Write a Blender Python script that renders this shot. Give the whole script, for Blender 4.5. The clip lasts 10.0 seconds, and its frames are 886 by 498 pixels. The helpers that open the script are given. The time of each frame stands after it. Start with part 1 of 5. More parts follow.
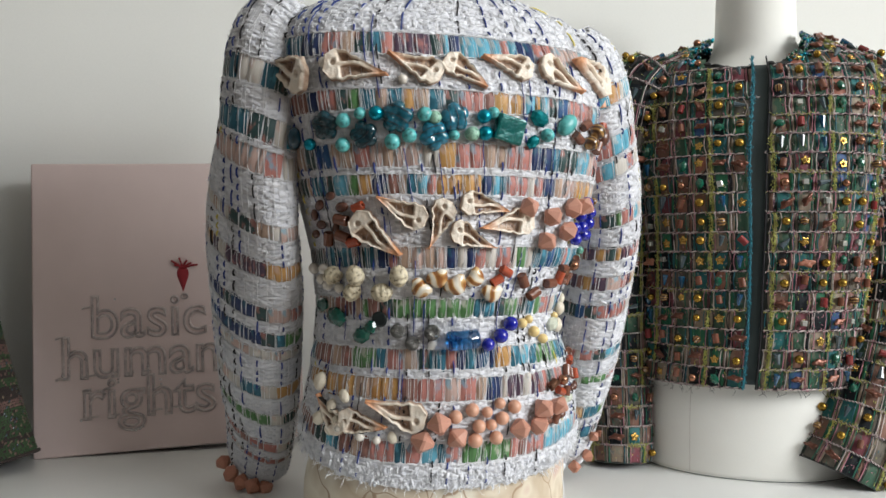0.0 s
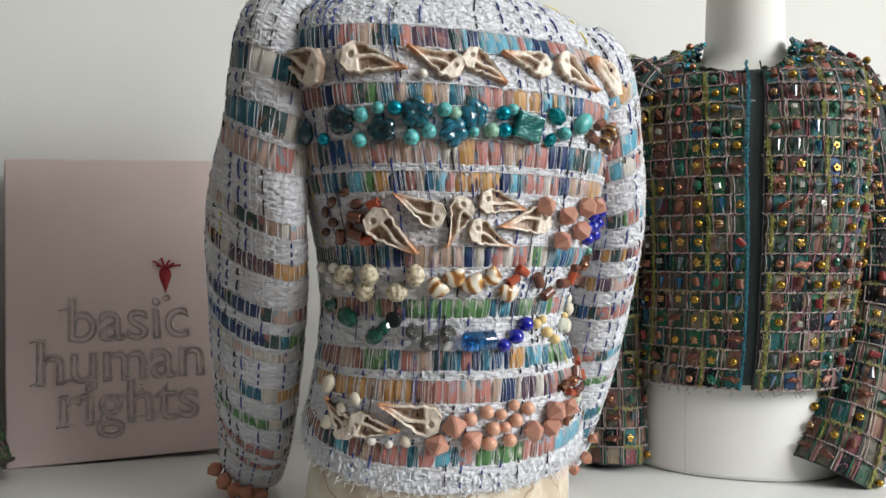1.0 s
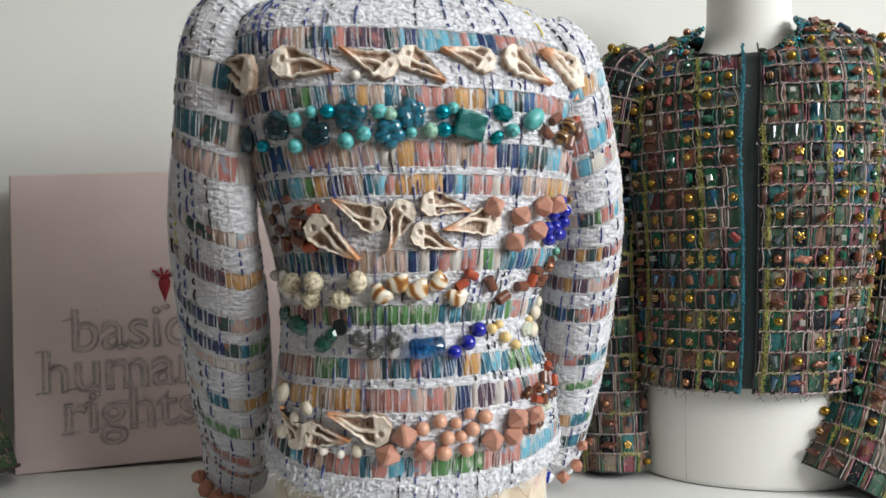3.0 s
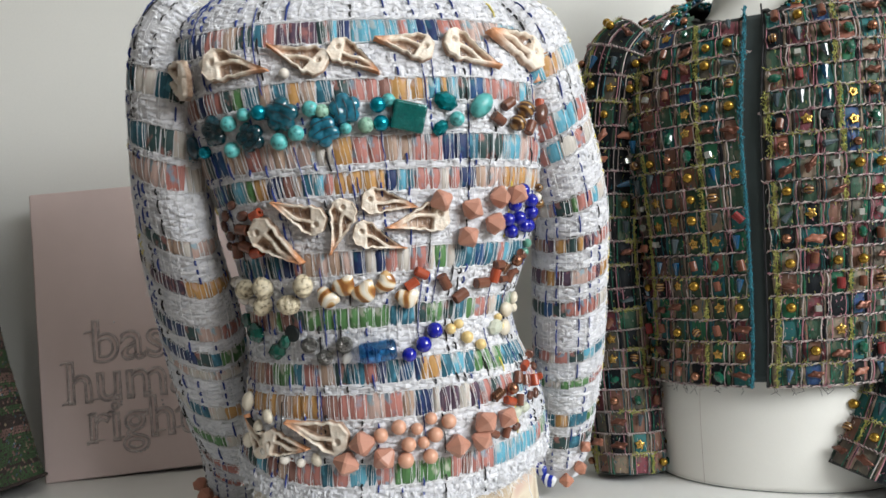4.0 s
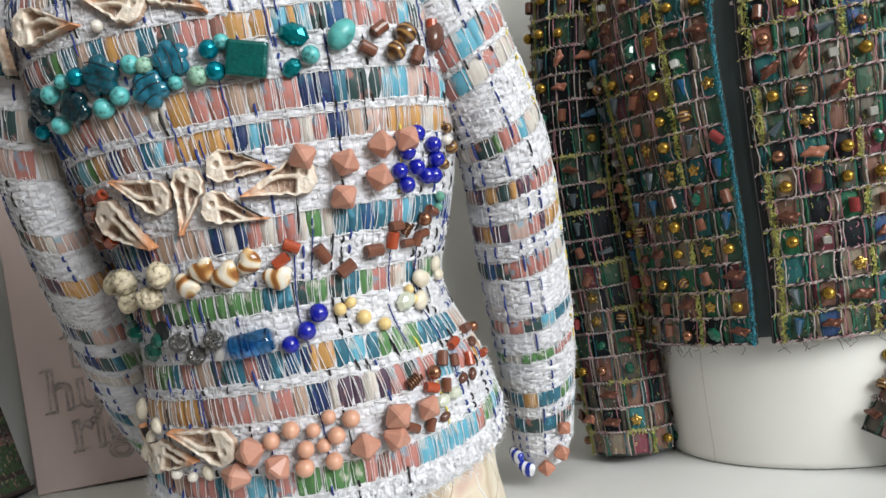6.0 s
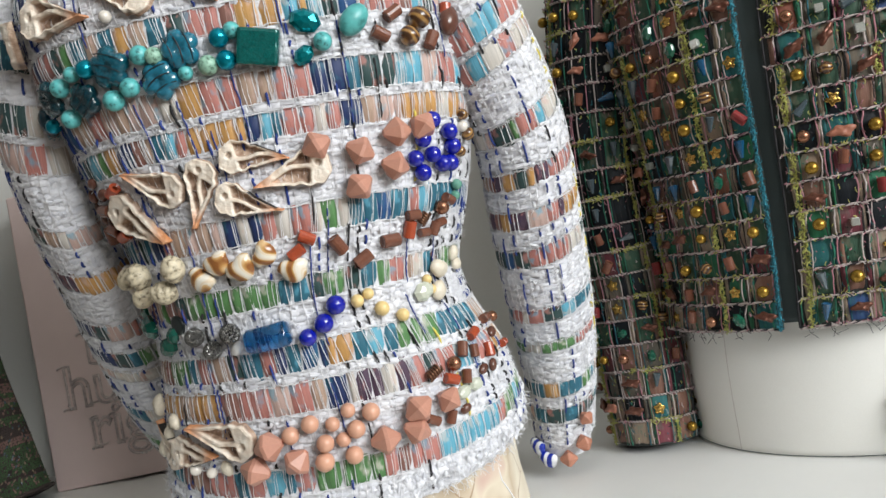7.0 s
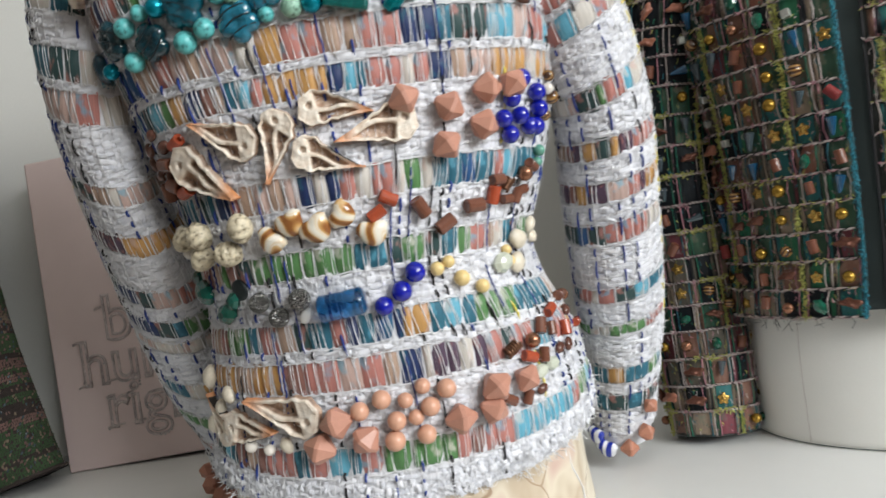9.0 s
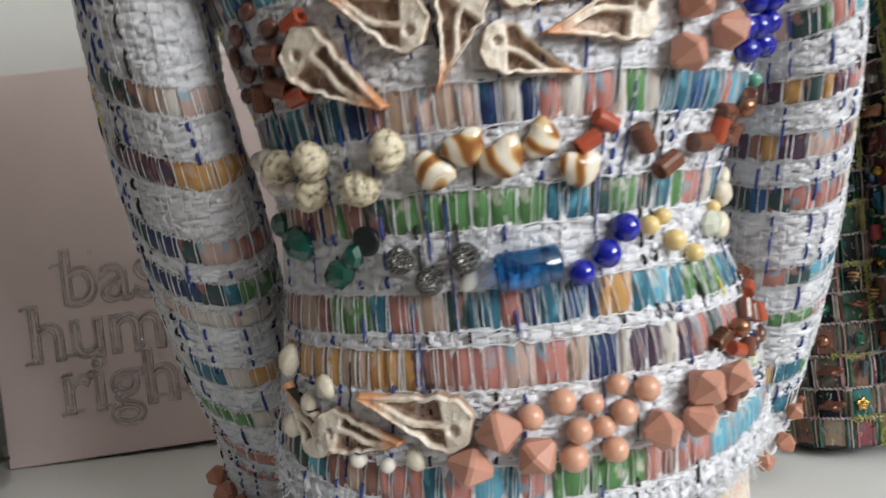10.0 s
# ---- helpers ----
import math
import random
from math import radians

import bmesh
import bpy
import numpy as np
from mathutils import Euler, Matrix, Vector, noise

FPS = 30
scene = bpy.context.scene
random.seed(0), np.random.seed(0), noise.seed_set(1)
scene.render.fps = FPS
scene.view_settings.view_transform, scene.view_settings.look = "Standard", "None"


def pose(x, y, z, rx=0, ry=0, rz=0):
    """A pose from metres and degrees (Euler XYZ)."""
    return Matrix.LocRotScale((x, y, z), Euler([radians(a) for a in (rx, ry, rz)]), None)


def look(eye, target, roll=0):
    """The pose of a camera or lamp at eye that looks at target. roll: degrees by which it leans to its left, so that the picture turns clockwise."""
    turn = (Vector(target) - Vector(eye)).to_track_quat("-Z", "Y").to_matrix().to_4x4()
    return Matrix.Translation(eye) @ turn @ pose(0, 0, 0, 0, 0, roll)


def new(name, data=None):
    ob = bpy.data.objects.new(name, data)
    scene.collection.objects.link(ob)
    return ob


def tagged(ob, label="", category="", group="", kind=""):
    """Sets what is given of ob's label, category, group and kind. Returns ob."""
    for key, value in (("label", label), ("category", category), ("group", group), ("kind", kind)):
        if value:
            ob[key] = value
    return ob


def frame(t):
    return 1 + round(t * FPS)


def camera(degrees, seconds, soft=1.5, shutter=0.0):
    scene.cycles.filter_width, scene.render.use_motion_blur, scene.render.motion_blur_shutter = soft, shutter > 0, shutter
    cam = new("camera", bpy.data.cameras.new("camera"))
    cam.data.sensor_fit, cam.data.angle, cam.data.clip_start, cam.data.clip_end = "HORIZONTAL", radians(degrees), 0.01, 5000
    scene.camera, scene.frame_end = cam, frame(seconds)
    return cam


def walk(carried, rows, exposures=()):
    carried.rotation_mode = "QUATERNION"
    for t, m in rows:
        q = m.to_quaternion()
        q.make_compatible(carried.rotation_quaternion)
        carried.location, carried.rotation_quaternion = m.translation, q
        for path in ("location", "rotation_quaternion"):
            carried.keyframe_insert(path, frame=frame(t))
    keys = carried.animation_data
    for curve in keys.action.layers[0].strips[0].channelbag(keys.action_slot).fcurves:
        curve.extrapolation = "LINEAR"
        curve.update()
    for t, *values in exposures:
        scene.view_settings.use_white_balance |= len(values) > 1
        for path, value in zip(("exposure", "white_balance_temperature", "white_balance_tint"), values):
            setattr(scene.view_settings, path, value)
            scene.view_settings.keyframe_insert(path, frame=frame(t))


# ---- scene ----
cam = camera(58.5, 10.0, shutter=0.4)
METRES, EYE, TILT, LEAN, TURN = 1.03, 1.08, 0.0, 0.0, 0.0
ROWS = [
    (0.0, 0.0, 0.0, 0.0, 0.0, 0.0, -0.0),
    (0.5, -0.0427, 0.0141, -0.0036, -2.14, 0.26, -0.2),
    (1.0, -0.07, 0.0195, -0.0066, -3.79, 0.38, -0.26),
    (1.5, -0.0801, 0.0207, -0.0106, -4.46, 0.43, -0.16),
    (2.0, -0.077, 0.023, -0.0133, -3.82, 0.43, 0.09),
    (2.5, -0.0278, 0.0186, -0.0114, -1.39, 0.37, 0.48),
    (3.0, 0.0664, 0.0409, -0.0022, 2.05, 0.35, 1.2),
    (4.5, 0.2693, 0.1259, -0.0108, 12.41, 0.22, 5.76),
    (5.0, 0.3314, 0.179, -0.0197, 14.66, -0.04, 7.42),
    (5.5, 0.3655, 0.2431, -0.03, 16.23, -0.69, 8.77),
    (7.0, 0.3563, 0.2806, -0.0332, 18.05, -1.78, 10.87),
    (7.5, 0.3482, 0.2802, -0.0344, 18.19, -1.65, 11.03),
    (8.0, 0.3402, 0.274, -0.0359, 18.26, -1.57, 10.8),
    (8.5, 0.3207, 0.278, -0.0426, 18.02, -1.61, 10.14),
    (9.0, 0.2674, 0.2957, -0.046, 16.99, -2.02, 9.04),
    (9.5, 0.1553, 0.357, -0.0395, 14.16, -2.77, 7.51),
    (10.0, 0.0507, 0.4134, -0.0517, 9.83, -4.08, 5.64),
]
walk(cam, [(t, pose(0, 0, EYE, TILT, LEAN, TURN) @ pose(METRES * x, METRES * y, METRES * z, 90 + pitch, roll, yaw)) for t, x, y, z, yaw, pitch, roll in ROWS])


# ---- light ----
world = bpy.data.worlds.new("world")
scene.world = world
world.use_nodes = True
wn = world.node_tree.nodes
sky = wn.new("ShaderNodeTexSky")
sky.sky_type, sky.sun_disc, sky.sun_elevation, sky.sun_rotation = "NISHITA", False, radians(35), radians(120)
wn["Background"].inputs["Strength"].default_value = 0.12
world.node_tree.links.new(sky.outputs[0], wn["Background"].inputs["Color"])
scene.view_settings.exposure = 0.0


def area(name, m, sx, sy, power, colour=(1, 1, 1)):
    d = bpy.data.lights.new(name, "AREA")
    d.shape, d.size, d.size_y, d.energy, d.color = "RECTANGLE", sx, sy, power, colour
    ob = new(name, d)
    ob.matrix_world = m
    return ob


# the room turns nine degrees against the first view
ROOM = pose(0, 0, 0, 0, 0, 9)
WALL_Y, TABLE_Z = 1.44, 0.75
# daylight in the window beside the table
area("window_light", ROOM @ look((2.92, -1.4, 2.25), (0.0, -0.2, 1.25)), 2.35, 1.3, 168, (0.955, 0.985, 0.985))


# ---- materials ----
class Nodes:
    """A principled material with short ways to add nodes."""
    def __init__(self, name, colour=(0.8, 0.8, 0.8), rough=0.6, **more):
        self.mat = bpy.data.materials.new(name)
        self.mat.use_nodes = True
        self.tree = self.mat.node_tree
        self.bsdf = self.tree.nodes["Principled BSDF"]
        self.put(**{"Base Color": (*colour, 1), "Roughness": rough})
        self.put(**{k.replace("_", " "): v for k, v in more.items()})

    def put(self, **values):
        for k, v in values.items():
            self.bsdf.inputs[k].default_value = v

    def add(self, kind, **inputs):
        n = self.tree.nodes.new("ShaderNode" + kind)
        for k, v in inputs.items():
            socket = n.inputs[k.replace("_", " ")]
            if isinstance(v, bpy.types.NodeSocket):
                self.tree.links.new(v, socket)
            else:
                socket.default_value = v
        return n

    def to(self, socket, name):
        self.tree.links.new(socket, self.bsdf.inputs[name])

    def coords(self, kind="Object"):
        return self.add("TexCoord").outputs[kind]

    def noise(self, scale, detail=3.0, vector=None, rough=0.55):
        n = self.add("TexNoise", Scale=scale, Detail=detail, Roughness=rough)
        self.tree.links.new(vector or self.coords(), n.inputs["Vector"])
        return n.outputs["Fac"]

    def ramp(self, fac, stops):
        n = self.add("ValToRGB", Fac=fac)
        e = n.color_ramp.elements
        while len(e) < len(stops):
            e.new(0.5)
        for el, (p, c) in zip(e, stops):
            el.position, el.color = p, (*c, 1)
        return n.outputs["Color"]

    def mix(self, fac, a, b, mode="MIX"):
        n = self.tree.nodes.new("ShaderNodeMix")
        n.data_type, n.blend_type = "RGBA", mode
        for v, socket in ((fac, n.inputs[0]), (a, n.inputs[6]), (b, n.inputs[7])):
            if isinstance(v, bpy.types.NodeSocket):
                self.tree.links.new(v, socket)
            else:
                socket.default_value = v if not isinstance(v, tuple) else (*v, 1)
        return n.outputs[2]

    def bump(self, height, strength=0.3, distance=0.001):
        n = self.add("Bump", Strength=strength, Distance=distance, Height=height)
        self.to(n.outputs[0], "Normal")
        return self


def shade(c, k):
    return tuple(max(0.0, min(1.0, x * k)) for x in c)


def mottled(name, colour, rough=0.6, fine=400, broad=6, depth=0.12, bump=0.2, distance=0.0005, **more):
    m = Nodes(name, colour, rough, **more)
    a = m.noise(fine, 3)
    b = m.noise(broad, 4)
    c = m.ramp(b, [(0.3, shade(colour, 1 - depth)), (0.7, shade(colour, 1 + depth))])
    m.to(m.mix(0.35, c, m.ramp(a, [(0.25, shade(colour, 1 - 2 * depth)), (0.75, shade(colour, 1 + depth))])), "Base Color")
    m.bump(a, bump, distance)
    return m.mat


M_WALL = mottled("wall_paint", (0.73, 0.725, 0.695), 0.85, 250, 1.5, 0.03, 0.12)
M_TABLE = mottled("white_table_lacquer", (0.76, 0.76, 0.745), 0.38, 30, 3, 0.02, 0.03)
# walls and floor out of view, dark to cut bounced fill
M_ROOM = mottled("low_bounce_wall_paint", (0.22, 0.215, 0.21), 0.9, 250, 1.5, 0.05, 0.12)
M_FLOOR = mottled("oak_floor", (0.20, 0.14, 0.095), 0.5, 60, 3, 0.2, 0.2)
M_FORM = mottled("white_form_jersey", (0.80, 0.79, 0.75), 0.8, 900, 8, 0.04, 0.25, 0.0003)
M_CANVAS = mottled("pink_canvas", (0.66, 0.53, 0.505), 0.8, 900, 7, 0.08, 0.6, 0.0007)
M_WHITE = mottled("white_boucle", (0.70, 0.70, 0.73), 0.9, 500, 25, 0.10, 0.6, 0.0012)
M_DARK = mottled("dark_tweed", (0.03, 0.032, 0.03), 0.9, 500, 25, 0.35, 0.6, 0.001)

# ribbon colours, by letter
RIBBON = dict(
    T=(0.03, 0.14, 0.205), S=(0.50, 0.205, 0.175), n=(0.47, 0.33, 0.25), D=(0.035, 0.085, 0.085), P=(0.11, 0.065, 0.11),
    L=(0.13, 0.41, 0.55), N=(0.02, 0.042, 0.15), K=(0.58, 0.41, 0.36), O=(0.55, 0.30, 0.10), G=(0.10, 0.24, 0.085),
    W=(0.62, 0.58, 0.53), B=(0.02, 0.085, 0.23), M=(0.27, 0.13, 0.105))
DEEP = dict(
    a=(0.145, 0.075, 0.055), b=(0.028, 0.062, 0.040), c=(0.02, 0.10, 0.105), d=(0.125, 0.035, 0.045), e=(0.21, 0.16, 0.12),
    f=(0.015, 0.02, 0.028), g=(0.02, 0.11, 0.055), h=(0.22, 0.085, 0.06), i=(0.085, 0.075, 0.06), j=(0.03, 0.06, 0.15))


def ribbon_mat(name, c, other, sheen, pale=(0.72, 0.68, 0.63), turn=0.6):
    """Woven ribbon with streaks along its length; every piece draws its own."""
    m = Nodes(name, c, 0.5, **{"Sheen_Weight": 0.05, "Specular_IOR_Level": sheen})
    uv = m.add("UVMap").outputs[0]
    rnd = m.add("Math", **{})
    rnd.operation = "ADD"
    m.tree.links.new(m.add("ObjectInfo").outputs["Random"], rnd.inputs[0])
    m.tree.links.new(m.add("NewGeometry").outputs["Random Per Island"], rnd.inputs[1])
    sx = m.add("SeparateXYZ", Vector=uv)
    w = m.add("MapRange", Value=rnd.outputs[0], **{"To_Max": 60.0})
    v1 = m.add("CombineXYZ", X=sx.outputs[0], Y=w.outputs[0])
    v2 = m.add("CombineXYZ", X=sx.outputs[0], Y=sx.outputs[1], Z=w.outputs[0])
    streak = m.noise(6.5, 2, v1.outputs[0], 0.7)
    fine = m.noise(22.0, 2, v1.outputs[0])
    cloud = m.noise(1.6, 2, v2.outputs[0])
    col = m.ramp(streak, [(0.28, shade(c, 0.5)), (0.36, shade(c, 0.92)), (0.50, c), (0.62, shade(c, 1.15)), (0.71, pale), (0.75, shade(c, 1.05))])
    col = m.mix(0.32, col, m.ramp(fine, [(0.3, shade(c, 0.55)), (0.7, shade(c, 1.4))]))
    col = m.mix(m.ramp(cloud, [(0.55, (0, 0, 0)), (0.66, (turn, turn, turn))]), col, other)
    m.to(col, "Base Color")
    m.bump(fine, 0.5, 0.0006)
    return m.mat


M_RIBBON = {k: ribbon_mat("ribbon_" + k, shade(c, 0.7 if k in "DPN" else 0.88), RIBBON["T" if k in "NB" else "L" if k in "STK" else "W" if k in "LG" else "S" if k in "DPM" else "K"], 0.35) for k, c in RIBBON.items()}
M_DEEP = {k: ribbon_mat("deep_ribbon_" + k, shade(c, 0.5 if k == "f" else 1.4), (0.30, 0.23, 0.17) if k in "abhi" else (0.02, 0.03, 0.03) if k == "f" else (0.06, 0.20, 0.15), 0.22, (0.06, 0.06, 0.055) if k == "f" else (0.24, 0.21, 0.17), 0.3) for k, c in DEEP.items()}


def gem(name, c, rough=0.12, fine=120, depth=0.15, bump=0.1, **more):
    return mottled(name, c, rough, fine, 60, depth, bump, 0.0006, **more)


def veined(name, c, vein, rough=0.35, scale=90):
    m = Nodes(name, c, rough)
    a = m.noise(scale, 4)
    m.to(m.ramp(a, [(0.36, vein), (0.47, c), (0.75, shade(c, 1.35))]), "Base Color")
    m.bump(a, 0.3, 0.0008)
    return m.mat


def banded(name, stops, scale, rough=0.12, distortion=6.0):
    m = Nodes(name, stops[0][1], rough, Coat_Weight=0.4)
    w = m.add("TexWave", Scale=scale, Distortion=distortion, Detail=1.0)
    off = m.add("VectorMath", **{})
    m.tree.links.new(m.coords(), off.inputs[0])
    m.tree.links.new(m.add("ObjectInfo").outputs["Random"], off.inputs[1])
    m.tree.links.new(off.outputs[0], w.inputs["Vector"])
    m.to(m.ramp(w.outputs["Fac"], stops), "Base Color")
    return m.mat


M = dict(
    bone=None,
    turquoise=veined("turquoise_stone", (0.10, 0.42, 0.42), (0.03, 0.13, 0.13), 0.35, 1.6),
    turquoise_green=veined("green_turquoise_stone", (0.27, 0.47, 0.36), (0.07, 0.15, 0.10), 0.4, 1.8),
    teal_foil=gem("teal_foil_bead", (0.0, 0.26, 0.36), 0.16, 3, 0.2, 0.05, Metallic=0.65),
    foil_facet=gem("teal_foil_glass", (0.0, 0.22, 0.25), 0.10, 2, 0.45, 0.3, Metallic=0.6),
    flower_dark=gem("dark_teal_glass", (0.004, 0.06, 0.085), 0.07, 2.5, 0.5, 0.2, Coat_Weight=0.6, Transmission_Weight=0.4),
    flower=gem("teal_glass", (0.010, 0.145, 0.21), 0.07, 2.5, 0.5, 0.2, Coat_Weight=0.6, Transmission_Weight=0.4),
    flower_light=gem("sky_blue_glass", (0.025, 0.25, 0.38), 0.07, 2.5, 0.45, 0.2, Coat_Weight=0.6, Transmission_Weight=0.4),
    square_glass=gem("emerald_foil_glass", (0.0, 0.11, 0.10), 0.12, 7, 0.6, 0.8, Metallic=0.25, Coat_Weight=0.5),
    line=gem("black_line_enamel", (0.012, 0.02, 0.025), 0.4),
    cyl_brown=gem("brown_glass", (0.17, 0.065, 0.04), 0.22, 3, 0.25),
    cyl_red=gem("brick_red_glass", (0.38, 0.07, 0.03), 0.22, 3, 0.25),
    tiger_eye=banded("tiger_eye_stone", [(0.2, (0.06, 0.026, 0.012)), (0.6, (0.15, 0.07, 0.028)), (0.85, (0.34, 0.19, 0.06))], 0.5, 0.15, 5),
    brown_oval=gem("dark_brown_bead", (0.12, 0.05, 0.035), 0.18, 2, 0.3),
    copper=gem("copper_bead", (0.32, 0.15, 0.09), 0.25, 4, 0.3, 0.4, Metallic=0.8),
    pearl=gem("pearl", (0.72, 0.67, 0.60), 0.2, 2, 0.08, 0.02, Coat_Weight=0.5),
    bicone=gem("salmon_painted_wood", (0.51, 0.25, 0.18), 0.42, 6, 0.08, 0.1),
    bicone_dark=gem("terracotta_painted_wood", (0.46, 0.20, 0.13), 0.45, 6, 0.1, 0.1),
    salmon=gem("salmon_bead", (0.64, 0.345, 0.235), 0.30, 4, 0.07, 0.03),
    blue=gem("cobalt_glass", (0.006, 0.012, 0.33), 0.10, 2, 0.3, 0.03, Coat_Weight=0.5),
    carved=veined("carved_bone_bead", (0.58, 0.51, 0.37), (0.20, 0.16, 0.10), 0.5, 2.6),
    striped=banded("striped_glass", [(0.10, (0.26, 0.10, 0.03)), (0.30, (0.50, 0.27, 0.09)), (0.48, (0.64, 0.44, 0.22)), (0.60, (0.80, 0.73, 0.61)), (0.72, (0.74, 0.60, 0.42)), (0.9, (0.80, 0.75, 0.65))], 0.27, 0.14, 14),
    green_facet=gem("dark_green_glass", (0.004, 0.085, 0.06), 0.2, 2, 0.5, 0.3, Coat_Weight=0.5),
    green_clear=gem("pale_green_glass", (0.13, 0.33, 0.25), 0.08, 3, 0.2),
    black_disc=gem("black_disc", (0.008, 0.014, 0.015), 0.35, 3, 0.2),
    silver=None,
    white=gem("white_bead", (0.78, 0.77, 0.75), 0.3, 3, 0.04),
    blue_glass=gem("cobalt_lampwork_glass", (0.01, 0.20, 0.55), 0.04, 3.5, 0.9, 0.15, Coat_Weight=0.5, Transmission_Weight=0.92),
    yellow=gem("pale_yellow_bead", (0.76, 0.57, 0.25), 0.3, 3, 0.1),
    pale_facet=gem("milky_green_glass", (0.56, 0.59, 0.49), 0.12, 3, 0.12, Coat_Weight=0.4),
    cream_stone=gem("cream_stone_chip", (0.70, 0.63, 0.51), 0.35, 3, 0.18, 0.3),
    heart_blue=banded("blue_white_glass", [(0.3, (0.01, 0.03, 0.36)), (0.55, (0.012, 0.05, 0.45)), (0.62, (0.75, 0.78, 0.85)), (0.8, (0.8, 0.82, 0.86))], 0.35, 0.1, 3.0),
    spring=gem("bronze_wire", (0.20, 0.10, 0.06), 0.3, 4, 0.2, 0.1, Metallic=0.8),
    drop_dark=gem("ink_teal_glass", (0.004, 0.045, 0.075), 0.08, 2, 0.4, 0.2, Coat_Weight=0.5),
    turquoise_oval=veined("streaked_turquoise", (0.09, 0.38, 0.37), (0.04, 0.20, 0.19), 0.35, 1.1),
    gold=gem("gold_metal", (0.46, 0.29, 0.08), 0.25, 4, 0.2, 0.3, Metallic=1.0),
    gold_ball=gem("mustard_gold_bead", (0.34, 0.20, 0.03), 0.24, 3, 0.3, 0.2, Metallic=0.7),
    copper_charm=gem("rose_copper_charm", (0.15, 0.06, 0.04), 0.3, 4, 0.3, 0.4, Metallic=0.6),
    crystal=gem("clear_crystal", (0.55, 0.56, 0.52), 0.05, 3, 0.3, Metallic=0.5),
    bugle=gem("smoky_glass", (0.06, 0.085, 0.10), 0.08, 3, 0.3, Coat_Weight=0.6),
    bugle_blue=gem("petrol_blue_glass", (0.01, 0.07, 0.15), 0.08, 3, 0.3, Coat_Weight=0.6),
    bugle_red=gem("wine_red_glass", (0.22, 0.035, 0.035), 0.12, 3, 0.3),
    green_bead=gem("bottle_green_glass", (0.01, 0.10, 0.06), 0.08, 3, 0.4, Coat_Weight=0.6),
    coral=gem("orange_coral", (0.34, 0.13, 0.08), 0.4, 4, 0.2, 0.3),
)


def bone_mat():
    """Cut sea shell: cream walls, grey-brown chambers with shade painted in by depth, an orange tip and a dark streak
    on one lip.
    """
    m = Nodes("cut_shell", (0.7, 0.6, 0.48), 0.38)
    at = m.coords()
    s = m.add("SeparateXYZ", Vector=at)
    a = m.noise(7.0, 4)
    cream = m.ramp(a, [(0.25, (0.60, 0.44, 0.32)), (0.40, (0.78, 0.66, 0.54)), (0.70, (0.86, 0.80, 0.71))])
    # deep parts turn brown: inner shell colour plus painted chamber shade
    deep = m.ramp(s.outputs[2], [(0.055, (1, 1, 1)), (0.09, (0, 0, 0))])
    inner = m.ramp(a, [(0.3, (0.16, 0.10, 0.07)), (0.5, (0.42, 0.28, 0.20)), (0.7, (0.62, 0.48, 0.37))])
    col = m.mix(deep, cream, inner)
    warp = m.add("Math", **{})
    warp.operation = "MULTIPLY_ADD"
    m.tree.links.new(a, warp.inputs[0])
    warp.inputs[1].default_value = 0.25
    m.tree.links.new(s.outputs[0], warp.inputs[2])
    tip = m.ramp(warp.outputs[0], [(0.30, (0, 0, 0)), (0.52, (0.85, 0.85, 0.85))])
    col = m.mix(tip, col, (0.62, 0.24, 0.085))
    m.to(col, "Base Color")
    m.bump(a, 0.3, 0.02)
    return m.mat


def silver_mat():
    m = Nodes("engraved_silver", (0.3, 0.29, 0.28), 0.35, Metallic=0.8)
    w = m.add("TexVoronoi", Scale=3.2)
    w.feature = "DISTANCE_TO_EDGE"
    m.tree.links.new(m.coords(), w.inputs["Vector"])
    m.to(m.ramp(w.outputs["Distance"], [(0.04, (0.50, 0.49, 0.47)), (0.07, (0.012, 0.012, 0.012)), (0.25, (0.02, 0.02, 0.02)), (0.3, (0.40, 0.39, 0.37))]), "Base Color")
    m.bump(w.outputs["Distance"], 0.5, 0.05)
    return m.mat


M["bone"], M["silver"] = bone_mat(), silver_mat()
M_SHELL_BLACK = gem("black_shell_lip", (0.02, 0.016, 0.014), 0.3)
M_THREAD = mottled("white_cotton_thread", (0.80, 0.80, 0.82), 0.8, 900, 60, 0.08, 0.3)


def tuft_mat():
    """Fluffy white wool: matt, each tuft a little greyer or whiter."""
    m = Nodes("white_wool", (0.8, 0.8, 0.8), 1.0, **{"Specular_IOR_Level": 0.1, "Sheen_Weight": 0.3})
    a = m.noise(1500, 4, None, 0.7)
    isl = m.ramp(m.add("NewGeometry").outputs["Random Per Island"], [(0.0, (0.58, 0.59, 0.64)), (0.3, (0.73, 0.735, 0.775)), (1.0, (0.83, 0.83, 0.855))])
    m.to(m.mix(0.3, isl, m.ramp(a, [(0.3, (0.48, 0.49, 0.56)), (0.65, (0.80, 0.80, 0.84))])), "Base Color")
    m.bump(a, 0.5, 0.0005)
    return m.mat


M_TUFT = tuft_mat()

M_NAVY = mottled("navy_yarn", (0.022, 0.05, 0.24), 0.8, 900, 60, 0.3)
M_BLACK = mottled("black_yarn", (0.016, 0.015, 0.018), 0.8, 900, 60, 0.3)
M_YELLOW = mottled("yellow_yarn", (0.72, 0.60, 0.12), 0.85, 900, 60, 0.2)
M_LIME = mottled("lime_boucle_yarn", (0.46, 0.46, 0.13), 0.9, 900, 60, 0.3)


